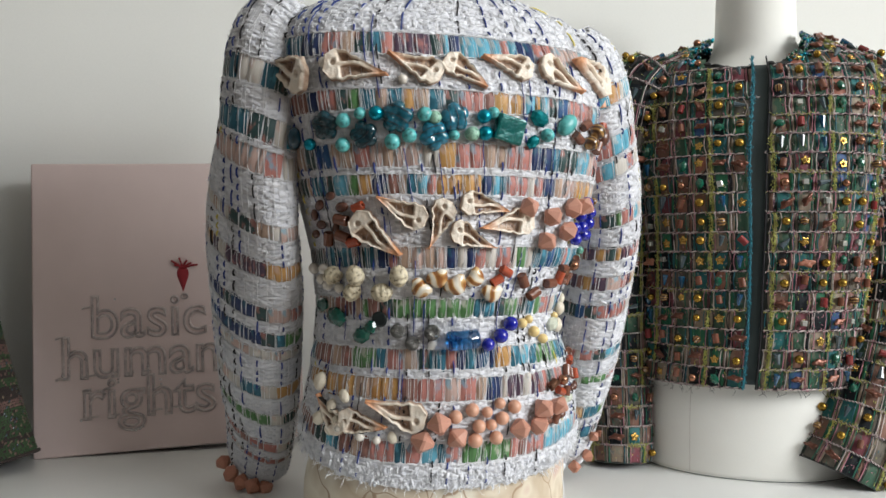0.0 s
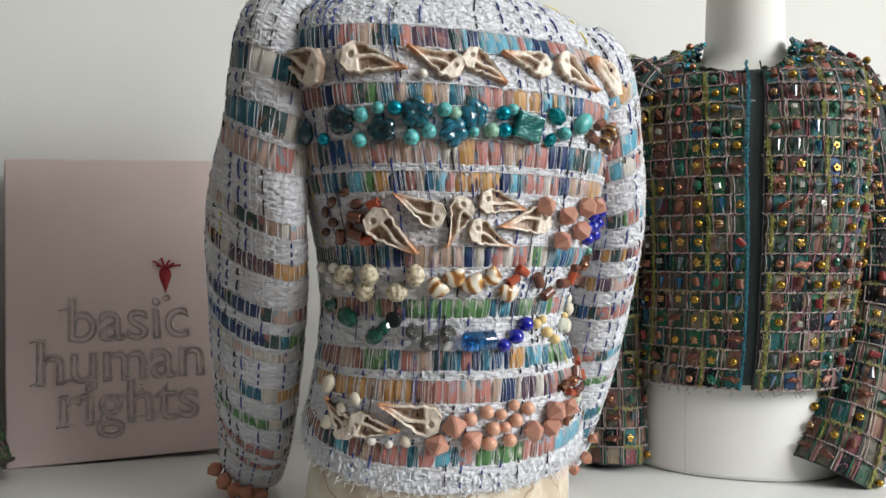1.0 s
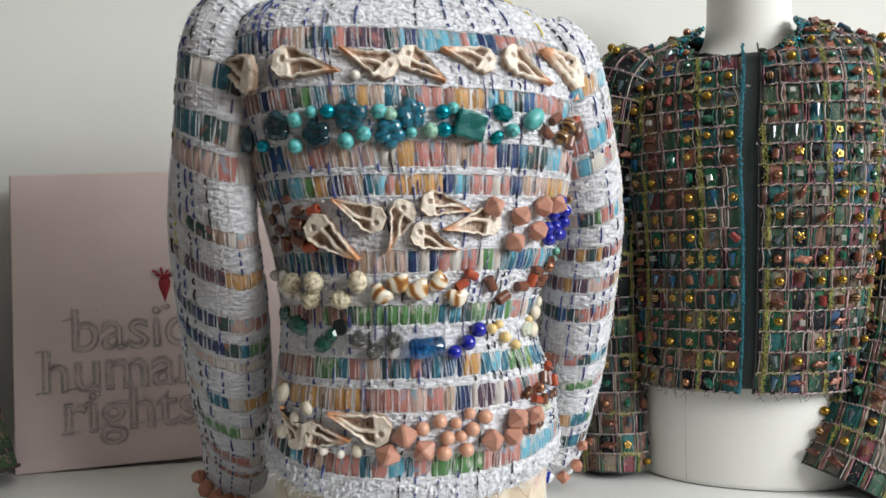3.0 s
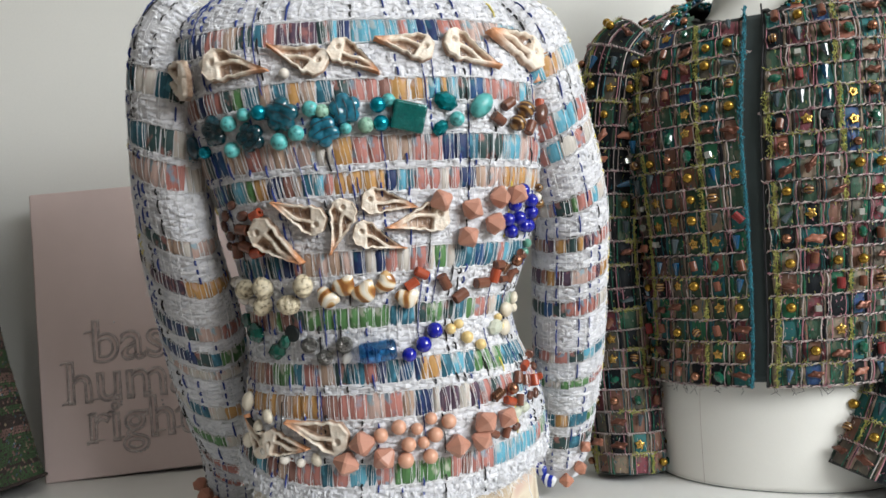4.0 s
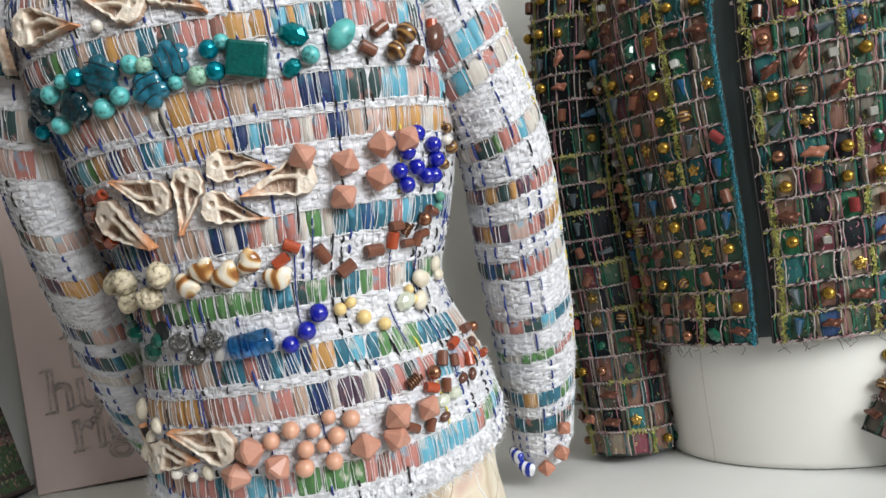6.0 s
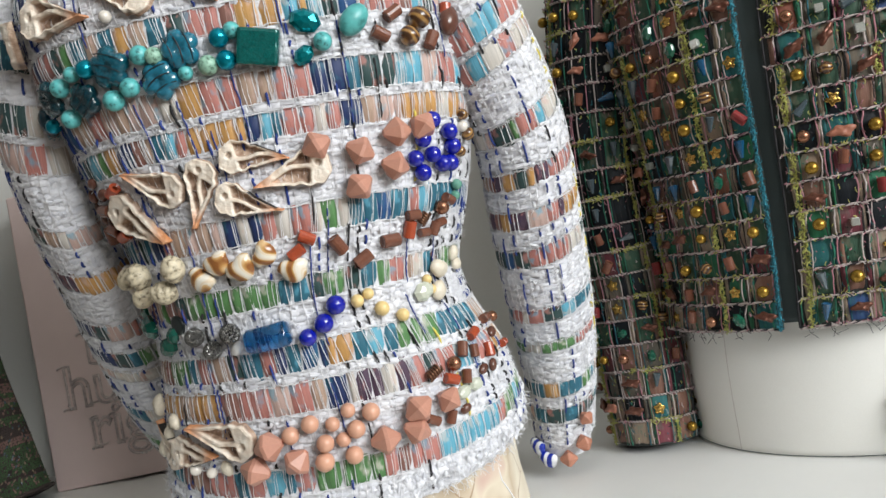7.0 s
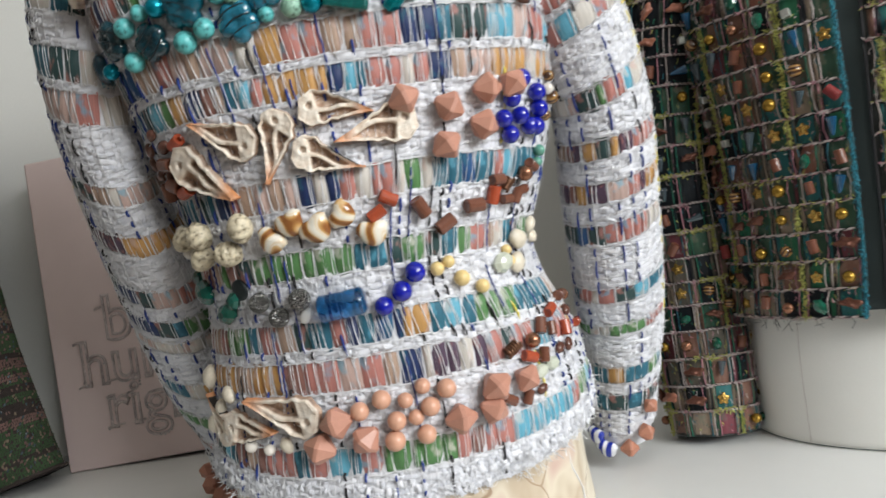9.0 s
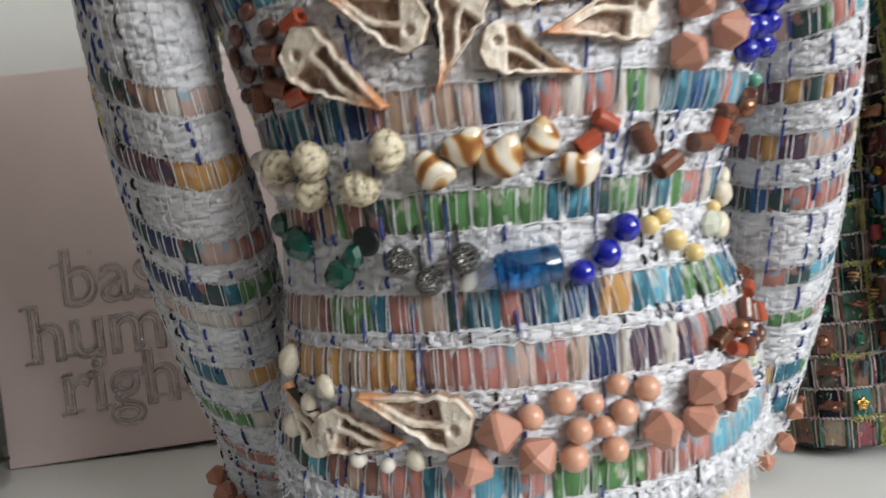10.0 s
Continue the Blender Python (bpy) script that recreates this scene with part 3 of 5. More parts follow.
def tube_shape(n=12):
    ring = revolve([(0.30, -0.9), (0.62, -1.0), (0.72, -0.92), (0.72, 0.92), (0.62, 1.0), (0.30, 0.9), (0.27, 0.3)], n)
    return lifted(turned(ring, LYING), 0.7)


def flower_shape():
    return revolve([(0.3, -0.1), (0.9, 0.0), (1.0, 0.25), (0.9, 0.5), (0.6, 0.66), (0.3, 0.62), (0.12, 0.5)], 40, lambda w, z: 0.76 + 0.27 * abs(math.cos(2.5 * w)) ** 0.7)


def facet_shape():
    prof = [(0.25, -0.2), (0.85, 0.0), (1.0, 0.35), (0.72, 0.7), (0.3, 0.85)]
    v, f = revolve(prof, 7)
    return [(x * 1.05, y * 0.78, z) for x, y, z in v], f


def square_shape():
    bm = box(2.0, 1.75, 0.8, 0.18, (0, 0, 0.4))
    bmesh.ops.subdivide_edges(bm, edges=bm.edges[:], cuts=2, use_grid_fill=True)
    for v in bm.verts:
        v.co.z += 0.05 * noise.noise(v.co * 4)
    out = [tuple(v.co) for v in bm.verts], [tuple(v.index for v in f.verts) for f in bm.faces]
    bm.free()
    return out


def barrel_shape():
    v, f = revolve([(0.1, -1.0), (0.45, -0.97), (0.56, -0.85), (0.58, 0.0), (0.56, 0.85), (0.45, 0.97), (0.1, 1.0)], 18, lambda w, z: 1 + 0.05 * math.sin(3 * w + 4 * z))
    return lifted(turned((v, f), LYING), 0.5)


def heart_shape():
    v, f = ball(20, 12)
    out = []
    for x, y, z in v:
        w = math.atan2(y, x)
        k = 1 + 0.22 * math.cos(2 * w) * (y > 0) - 0.15 * math.sin(w) ** 8 * (y > 0) + 0.1 * max(0, -math.sin(w)) ** 4
        out.append((x * k, y * k, 0.5 + z * 0.6))
    return out, f


def coil_shape():
    h = Heap()
    h.tube([(math.cos(t * 0.9) * 0.55, -0.9 + t * 0.048, 0.6 + math.sin(t * 0.9) * 0.55) for t in range(38)], 0.16, sides=5)
    return h.v, h.f


def stone_shape(seed):
    v, f = ball(12, 8, 0.6)
    return [(x * (1 + 0.25 * noise.noise(Vector((x, y, z)) * 1.3 + Vector((seed, 0, 0)))), y * (0.8 + 0.25 * noise.noise(Vector((y, z, x)) * 1.4)), 0.45 + z * (1 + 0.3 * noise.noise(Vector((x, y, z)) * 2))) for x, y, z in v], f


def disc_shape():
    return revolve([(0.5, -0.05), (0.95, 0.0), (1.0, 0.12), (0.95, 0.26), (0.7, 0.30), (0.2, 0.30)], 20)


def charm_flower_shape():
    """A small cast flower: five petals round a knob."""
    a = revolve([(0.5, 0.0), (1.0, 0.08), (0.95, 0.25), (0.55, 0.18), (0.45, 0.16), (0.35, 0.42), (0.1, 0.5)], 25, lambda w, z: 1 + 0.24 * math.cos(5 * w))
    return a


def coral_shape():
    """A cast charm: a small body with stubby branches, one skin."""
    v, f = ball(22, 12)
    out = []
    for p in v:
        d = Vector(p).normalized()
        r = 0.52 + sum(0.42 * max(0.0, d.dot(Vector(q).normalized())) ** 9 for q in ((0.9, 0.4, 0.2), (0.1, 1.2, 0.3), (-0.25, 1.0, 0.5), (-0.9, -0.6, 0.2), (0.2, -1.1, 0.3), (0.7, -0.8, 0.5), (-0.3, 0.1, 1.0)))
        out.append((d.x * r * 0.8, d.y * r * 1.25, d.z * r * 0.8 + 0.4))
    return out, f


def cube_shape():
    bm = box(1.5, 1.5, 1.3, 0.16, (0, 0, 0.65), segments=1)
    out = [tuple(v.co) for v in bm.verts], [tuple(v.index for v in f.verts) for f in bm.faces]
    bm.free()
    return out


def cone_shape():
    return lifted(turned(revolve([(0.05, -1.1), (0.2, -1.05), (0.62, 0.9), (0.5, 1.0), (0.3, 0.8)], 8), LYING), 0.55)


SHAPE = dict(
    ball=(lifted(ball(), 0.75), True), flower=(flower_shape(), True), facet=(facet_shape(), False), square=(square_shape(), False),
    bicone=(bicone_shape(), False), tube=(tube_shape(14), False), barrel=(barrel_shape(), True), heart=(heart_shape(), True),
    coil=(coil_shape(), True), stone=(stone_shape(1.7), True), disc=(disc_shape(), True), oval=(([(x * 1.0, y * 0.68, z * 0.55 + 0.4) for x, y, z in ball(16, 10)[0]], ball(16, 10)[1]), True),
    carved=(lifted(turned(ball(36, 12, 0.92, lambda w, z: 1 + 0.12 * math.cos(9 * w) * (1 - z * z)), pose(0, 0, 0, 55, 20, 0)), 0.75), True),
    charm=(charm_flower_shape(), True), coral=(coral_shape(), True), cube=(cube_shape(), False), cone=(cone_shape(), False))
KIND = dict(
    turquoise=("ball", "mottled turquoise stone bead"), turquoise_green=("ball", "pale green turquoise bead"), teal_foil=("ball", "shiny teal foil bead"),
    foil_facet=("facet", "faceted teal foil glass bead"), flower_dark=("flower", "dark teal glass flower bead"), flower=("flower", "teal glass flower bead"),
    flower_light=("flower", "sky blue glass flower bead"), square_glass=("square", "square emerald glass bead"), cyl_brown=("tube", "brown tube bead"),
    cyl_red=("tube", "brick red tube bead"), tiger_eye=("ball", "banded tiger eye bead"), brown_oval=("oval", "dark brown oval bead"), copper=("ball", "copper bead"),
    pearl=("ball", "small pearl"), bicone=("bicone", "faceted salmon bead"), bicone_dark=("bicone", "faceted terracotta bead"), salmon=("ball", "round salmon bead"),
    blue=("ball", "cobalt blue glass bead"), carved=("carved", "carved cream bead"), striped=("heart", "amber and white striped glass bead"),
    green_facet=("facet", "dark green faceted bead"), green_clear=("ball", "pale green glass bead"), black_disc=("disc", "flat black disc bead"),
    silver=("ball", "engraved silver bead"), white=("oval", "white bead"), blue_glass=("barrel", "blue lampwork glass barrel bead"), yellow=("ball", "pale yellow bead"),
    pale_facet=("facet", "milky faceted glass bead"), cream_stone=("stone", "cream stone chip"), heart_blue=("heart", "blue and white swirled heart bead"),
    spring=("coil", "bronze wire coil bead"), drop_dark=("oval", "dark teal drop bead"), turquoise_oval=("oval", "large oval turquoise bead"),
    gold=("charm", "small gold flower charm"), gold_ball=("ball", "mustard gold bead"), copper_charm=("coral", "copper branched charm"),
    crystal=("cube", "clear crystal bead"), bugle=("cone", "smoky glass cone bead"), bugle_blue=("cone", "petrol blue glass cone bead"), bugle_red=("tube", "wine red tube bead"),
    green_bead=("facet", "bottle green faceted bead"), coral=("coral", "orange coral branch"))
BEADS = {}


def bead(kind, skin, parent, u, v, mm, spin=0.0, sink=0.0):
    if kind not in BEADS:
        (verts, faces), smooth = SHAPE[KIND[kind][0]]
        BEADS[kind] = mesh_of("bead", verts, faces, M[kind], smooth)
    r = mm / 1000 * (1.22 if "flower" in kind else 1.12)
    return child("bead", BEADS[kind], parent, KIND[kind][1], skin.frame_at(u, v, 0.0015 - sink, spin, (r, r, r)))


def shell_mesh(variant):
    """A whelk cut lengthwise: thick cream walls round two long chambers, a twisted spindle between them, one round whorl at the broad end. Length 1, tip at +x."""
    nx, ny = 66, 34
    verts, faces = [], []
    twist = (0.0, 0.035, -0.03)[variant]
    for i in range(nx + 1):
        x = -0.5 + i / nx
        w = 0.25 * math.sqrt(max(0.0, 1 - ((x + 0.24) / 0.27) ** 2)) ** 0.8 if x < -0.24 else 0.25 * max(0.0, 1 - (x + 0.24) / 0.75) ** (0.95 + 0.15 * variant)
        w = max(w * (1 + (0.07 * math.sin(34 * x + variant) if x < 0.05 else 0)), 0.012)
        bend = 0.04 * math.sin(3 * (x + 0.5) + variant)
        spindle = twist + 0.035 * math.sin(9 * x + 1.5 * variant)
        for j in range(ny + 1):
            s = -1 + 2 * j / ny
            y = w * s
            rim = w * (1 - abs(s))
            hollow = min(1.0, max(0.0, (rim - 0.034) / 0.024)) * min(1.0, max(0.0, (abs(y - spindle) - 0.021) / 0.020)) * min(1.0, max(0.0, (x + 0.27 + 0.07 * s) / 0.06)) * min(1.0, max(0.0, (0.36 - x) / 0.2))
            q = math.hypot((x + 0.355) / 0.045, (y - 0.03) / 0.05)
            eye = min(1.0, max(0.0, (1.15 - q) / 0.25))
            k = max(hollow, 0.5 * eye)
            k = k * k * (3 - 2 * k)
            z = 0.12 + 0.012 * noise.noise(Vector((x * 7, y * 7, variant))) - k * (0.108 - 0.05 * max(0.0, x))
            z += 0.015 * math.exp(-(rim / 0.02) ** 2)
            if j in (0, ny) or i in (0, nx):
                z = 0.0
            verts.append((x, y + bend + 0.006 * noise.noise(Vector((x * 9, s, variant))), z))
    for i in range(nx):
        for j in range(ny):
            a = i * (ny + 1) + j
            faces.append((a, a + ny + 1, a + ny + 2, a + 1))
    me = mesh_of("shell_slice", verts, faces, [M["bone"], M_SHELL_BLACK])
    if variant != 1:
        for p in me.polygons:
            i, j = divmod(p.index, ny)
            p.material_index = 1 if j >= ny - 2 and 30 < i < nx - 6 else 0
    return me


# ---- canvas ----
CANVAS = pose(-0.641, 1.236, TABLE_Z, 0, 0, 14.5) @ pose(0, 0, 0, -5.5, -1.7, 0)
canvas = thing("canvas", "dusty pink stretched canvas with stitched lettering leaning on the wall", "canvas", CANVAS)
part("panel", box(0.42, 0.03, 0.47, 0.004, (0.21, 0.015, 0.235), segments=3), M_CANVAS, canvas)


def word(text, x, z, width, size):
    """One line of outlined, raised embroidery."""
    c = bpy.data.curves.new("lettering", "FONT")
    c.body, c.size, c.fill_mode, c.bevel_depth, c.bevel_resolution, c.resolution_u = text, size, "NONE", 0.0023, 1, 5
    ob = new("lettering_source", c)
    bpy.context.view_layer.update()
    me = bpy.data.meshes.new_from_object(ob.evaluated_get(bpy.context.evaluated_depsgraph_get()))
    bpy.data.objects.remove(ob)
    xs = [v.co.x for v in me.vertices]
    k = width / (max(xs) - min(xs))
    me.transform(Matrix.Translation((x, -0.0006, z)) @ Matrix.Rotation(radians(90), 4, "X") @ Matrix.Diagonal((k, 1, 1, 1)) @ Matrix.Translation((-min(xs), 0, 0)))
    me.materials.clear()
    me.materials.append(M_SILK)
    return child("lettering", me, canvas, "raised silver-mauve embroidered word")


word("basic", 0.087, 0.184, 0.179, 0.098)
word("human", 0.043, 0.1215, 0.244, 0.096)
word("rights", 0.074, 0.0565, 0.204, 0.094)
# serifs at the feet and tops of the letters
h = Heap()
for x0, x1, z in ((0.0744, 0.087, 0.234), (0.0343, 0.0498, 0.1875), (0.0343, 0.0517, 0.1225), (0.0761, 0.0937, 0.1245), (0.1162, 0.1289, 0.1275), (0.1357, 0.1504, 0.1255), (0.1631, 0.1777, 0.1275), (0.073, 0.087, 0.1025), (0.069, 0.0968, 0.0585), (0.1039, 0.1158, 0.1025), (0.1098, 0.1287, 0.0595), (0.1765, 0.1934, 0.0635), (0.2034, 0.2223, 0.0655)):
    h.tube([(x0, -0.0006, z - 0.002), (x0 * 0.7 + x1 * 0.3, -0.0012, z), (x1, -0.0008, z + 0.001)], 0.0018, sides=6)
h.done("serif_stitching", [M_SILK], canvas)
stone_me = mesh_of("rhinestone", *lifted(ball(8, 5), 0.2), M_STONE)
for x, z in ((0.044, 0.1275), (0.0469, 0.1225), (0.0782, 0.1515), (0.127, 0.1165), (0.127, 0.1115), (0.1728, 0.1335), (0.1728, 0.1275), (0.1913, 0.1115), (0.1925, 0.1045), (0.071, 0.0545), (0.1337, 0.0825), (0.1337, 0.0765), (0.1367, 0.0715), (0.1467, 0.0345), (0.1526, 0.0335), (0.1586, 0.0355), (0.1636, 0.0385), (0.2203, 0.0725), (0.2223, 0.0655), (0.1582, 0.1895), (0.2186, 0.201), (0.1238, 0.246)):
    child("rhinestone", stone_me, canvas, m=pose(x, -0.001, z, 90, 0, 0) @ Matrix.Diagonal((0.0019, 0.0019, 0.0019, 1)))
# red heart-like drop with thorny branches
bm = bmesh.new()
drop = [(0.012 * math.sin(w) * (1 - 0.35 * math.cos(w)) * 1.0, -0.021 * math.cos(w)) for w in np.linspace(0, 2 * math.pi, 24, endpoint=False)]
rim = [bm.verts.new((0.230 + 0.78 * x * (0.35 + 0.65 * min(1, (z + 0.021) / 0.03)), -0.0005, 0.275 + z)) for x, z in drop]
mid = bm.verts.new((0.230, -0.005, 0.280))
for a, b in zip(rim, rim[1:] + rim[:1]):
    bm.faces.new((a, b, mid))
part("heart_motif", bm, M_RED, canvas, "dark red felt drop motif")
h = Heap()
for x, z in ((-0.018, 0.018), (-0.005, 0.024), (0.014, 0.012), (0.024, 0.008), (0.007, 0.018), (-0.013, 0.008)):
    h.tube([(0.230, -0.002, 0.292), (0.230 + x * 0.55, -0.004, 0.294 + z * 0.35), (0.230 + x, -0.002, 0.292 + z * 0.75)], 0.0017, sides=5)
h.done("branch_motif", [M_RED], canvas, "red stitched branches")
h = Heap()
h.tube([(0.232 + 0.005 * math.cos(w), -0.002, 0.246 + 0.004 * math.sin(w)) for w in np.linspace(0, 6.28, 13)], 0.0013, sides=5)
h.done("loop_stitch", [M_SILK], canvas)

# ---- form under the white jacket ----
BODY = Skin([
    (0.795, -0.012, 1.011, 0.795, 0.179, 0.135, 2.0),
    (0.850, -0.005, 1.004, 0.850, 0.178, 0.128, 2.0),
    (0.920, 0.000, 0.992, 0.920, 0.166, 0.126, 2.0),
    (1.000, -0.007, 0.983, 1.000, 0.147, 0.131, 2.0),
    (1.080, 0.003, 0.975, 1.080, 0.162, 0.133, 2.1),
    (1.160, 0.005, 0.962, 1.160, 0.181, 0.127, 2.2),
    (1.240, 0.001, 0.947, 1.240, 0.188, 0.122, 2.4),
    (1.290, -0.002, 0.941, 1.290, 0.189, 0.107, 2.4),
    (1.325, -0.002, 0.939, 1.325, 0.183, 0.086, 2.3),
    (1.348, 0.000, 0.938, 1.348, 0.157, 0.074, 2.2),
    (1.368, 0.000, 0.942, 1.368, 0.098, 0.066, 2.0),
    (1.390, 0.000, 0.947, 1.390, 0.068, 0.060, 2.0),
], face=18, droop=0.045)
SLEEVE_L = Skin([
    (0.0, -0.158, 0.914, 1.347, 0.036, 0.050, 2.0),
    (0.04, -0.186, 0.903, 1.310, 0.047, 0.054, 2.0),
    (0.12, -0.207, 0.900, 1.220, 0.054, 0.042, 2.0),
    (0.22, -0.225, 0.930, 1.125, 0.080, 0.036, 2.0),
    (0.33, -0.233, 0.984, 1.020, 0.076, 0.043, 2.0),
    (0.44, -0.242, 1.040, 0.915, 0.064, 0.043, 2.0),
    (0.52, -0.251, 1.085, 0.845, 0.060, 0.036, 2.0),
    (0.60, -0.261, 1.120, 0.785, 0.048, 0.036, 2.0),
], face=-50, level=False, turn=50)
SLEEVE_R = Skin([
    (0.0, 0.150, 0.992, 1.335, 0.035, 0.05, 2.0),
    (0.04, 0.172, 0.995, 1.30, 0.050, 0.062, 2.0),
    (0.12, 0.196, 1.010, 1.22, 0.045, 0.054, 2.0),
    (0.22, 0.214, 1.041, 1.125, 0.042, 0.047, 2.0),
    (0.33, 0.208, 1.074, 1.03, 0.043, 0.045, 2.0),
    (0.44, 0.199, 1.112, 0.93, 0.041, 0.042, 2.0),
    (0.52, 0.190, 1.138, 0.86, 0.036, 0.038, 2.0),
    (0.615, 0.177, 1.160, 0.780, 0.029, 0.032, 2.0),
], level=False)
FORM1 = Skin([(0.75, -0.008, 1.012, 0.75, 0.168, 0.128, 2.0), (0.80, -0.008, 1.006, 0.80, 0.166, 0.126, 2.0), (0.86, -0.003, 1.0, 0.86, 0.158, 0.118, 2.0),
              (1.0, -0.004, 0.985, 1.0, 0.130, 0.118, 2.0), (1.16, 0.006, 0.96, 1.16, 0.155, 0.115, 2.2), (1.29, 0.003, 0.94, 1.29, 0.160, 0.09, 2.3), (1.345, 0.003, 0.94, 1.345, 0.115, 0.06, 2.0),
              (1.375, 0.003, 0.945, 1.375, 0.060, 0.055, 2.0), (1.47, 0.003, 0.95, 1.47, 0.055, 0.055, 2.0)], face=18)
form_print = thing("dress_form", "dress form covered in cream flower-printed cloth", "dress form", group="dress forms on the table")
child("torso", FORM1.mesh("torso", M_PRINT, 96, 110, rough=0.002, grain=14), form_print)
h = Heap()
h.tube([on_skin(FORM1, 62 + 3 * math.sin(k), 0.752 + 0.012 * k, 0.0004) for k in range(9)], 0.0007, sides=5)
h.done("seam", [M_THREAD], form_print)

# ---- white jacket ----
SHELLS_TOP = [
    (-73.5, 1.269, 159, 0.099), (-37.0, 1.263, -7, 0.062), (-16.5, 1.269, 152, 0.056), (-2.5, 1.262, -34, 0.043),
    (7.5, 1.275, 162, 0.054), (28.5, 1.268, -23, 0.059), (50.0, 1.28, 164, 0.075), (66.5, 1.274, -94, 0.041),
]
SHELLS_MID = [
    (-40.0, 1.096, -40, 0.061), (-29.0, 1.123, 157, 0.054), (-16.5, 1.106, -116, 0.051), (-0.5, 1.125, -10, 0.046),
    (7.0, 1.107, -175, 0.058), (-4.0, 1.092, -18, 0.047),
]
SHELLS_LOW = [
    (-44.0, 0.89, -8, 0.052), (-31.5, 0.905, 166, 0.064), (-61.0, 0.896, 129, 0.045),
]
TURQUOISE = [
    ("flower_dark", -54.0, 1.21, 13.0), ("flower_dark", -38.0, 1.199, 12.3), ("flower", -25.0, 1.216, 14.0), ("flower_light", -14.0, 1.198, 12.9),
    ("flower_light", -7.0, 1.217, 12.9), ("drop_dark", -75.0, 1.201, 12.3, 60), ("teal_foil", -64.0, 1.193, 6.0), ("teal_foil", -32.0, 1.22, 7.0),
    ("teal_foil", 0.0, 1.219, 7.1), ("teal_foil", 0.0, 1.202, 7.2), ("turquoise", -45.0, 1.214, 7.0), ("turquoise", -47.0, 1.19, 7.1),
    ("turquoise", -38.0, 1.22, 5.8), ("turquoise", -28.0, 1.192, 7.6), ("turquoise", -22.0, 1.198, 7.0), ("turquoise", -16.0, 1.219, 7.0),
    ("turquoise", -8.0, 1.199, 5.3), ("turquoise", 2.0, 1.223, 6.0), ("turquoise", 20.0, 1.204, 6.8), ("turquoise_green", -13.0, 1.216, 6.4),
    ("turquoise_green", -3.0, 1.201, 7.1), ("square_glass", 6.0, 1.207, 14.5, -14), ("foil_facet", 17.0, 1.221, 11.0, -20), ("foil_facet", 15.0, 1.196, 8.0, 40),
    ("turquoise_oval", 29.0, 1.217, 13.1, 45),
]
BROWN_TOP = [
    ("cyl_brown", 41.0, 1.22, 6.4, 30), ("cyl_brown", 36.0, 1.205, 6.4, -30), ("cyl_brown", 54.0, 1.199, 6.6, 60), ("tiger_eye", 50.0, 1.216, 8.5),
    ("tiger_eye", 45.0, 1.202, 7.8), ("brown_oval", 66.0, 1.216, 12.9, 60), ("cyl_red", 66.0, 1.224, 6.1, 80), ("pearl", -50.0, 1.272, 5.3),
    ("pearl", -21.0, 1.253, 4.6),
]
SALMON_MID = [
    ("bicone", 14.0, 1.126, 10.5, 20), ("bicone", 25.0, 1.117, 10.7, -30), ("bicone", 36.0, 1.128, 10.9, 0), ("bicone", 45.0, 1.131, 10.5, 50),
    ("bicone", 35.0, 1.102, 10.9, -20), ("bicone", 24.0, 1.09, 10.7, 30), ("cyl_red", -46.0, 1.126, 6.0, 20), ("cyl_red", -51.0, 1.089, 6.7, 10),
    ("cyl_brown", -55.0, 1.113, 7.3, -10), ("cyl_brown", -56.0, 1.095, 7.3, -20), ("cyl_brown", -65.0, 1.093, 6.8, 70), ("brown_oval", -54.0, 1.126, 7.3, 10),
    ("brown_oval", -67.0, 1.129, 6.8, 40), ("brown_oval", -69.0, 1.108, 6.9, 0), ("brown_oval", -59.0, 1.138, 6.1, 20), ("brown_oval", -73.0, 1.119, 6.3, 70),
    ("brown_oval", -76.0, 1.098, 6.4, 10), ("brown_oval", -60.0, 1.104, 5.5, 60),
]
BLUE_SIDE = [
    ("blue", 50.0, 1.135, 6.7), ("blue", 58.0, 1.125, 6.8), ("blue", 46.0, 1.12, 6.6), ("blue", 60.0, 1.113, 6.9),
    ("blue", 50.0, 1.107, 6.7), ("blue", 43.0, 1.105, 6.6), ("blue", 55.0, 1.099, 6.8), ("blue", 59.0, 1.099, 6.9),
    ("blue", 46.0, 1.093, 6.7), ("tiger_eye", 68.0, 1.139, 4.5), ("tiger_eye", 72.0, 1.123, 5.6), ("tiger_eye", 67.0, 1.108, 4.5),
    ("pearl", 68.0, 1.129, 4.5),
]
CREAM_ROW = [
    ("carved", -51.0, 1.053, 9.8), ("carved", -64.0, 1.053, 9.4), ("carved", -32.0, 1.053, 9.6), ("carved", -53.0, 1.035, 9.3),
    ("carved", -39.0, 1.035, 9.7), ("pearl", -75.0, 1.047, 5.8), ("pearl", -70.0, 1.041, 5.7), ("pearl", -62.0, 1.038, 5.0),
    ("pearl", -83.0, 1.059, 5.9), ("pearl", -72.0, 1.059, 5.7), ("striped", -17.0, 1.051, 9.6, 20), ("striped", -23.0, 1.04, 9.6, -40),
    ("striped", -10.0, 1.044, 10.3, 30), ("striped", -3.0, 1.051, 9.1, 60), ("striped", 5.0, 1.035, 9.8, 0), ("cyl_red", 9.0, 1.057, 6.1, -30),
    ("cyl_red", 6.0, 1.047, 6.1, 30), ("cyl_red", 42.0, 1.049, 6.5, 80), ("cyl_brown", 18.0, 1.047, 6.9, -60), ("cyl_brown", 26.0, 1.032, 7.0, 30),
    ("cyl_brown", 35.0, 1.043, 7.1, 0),
]
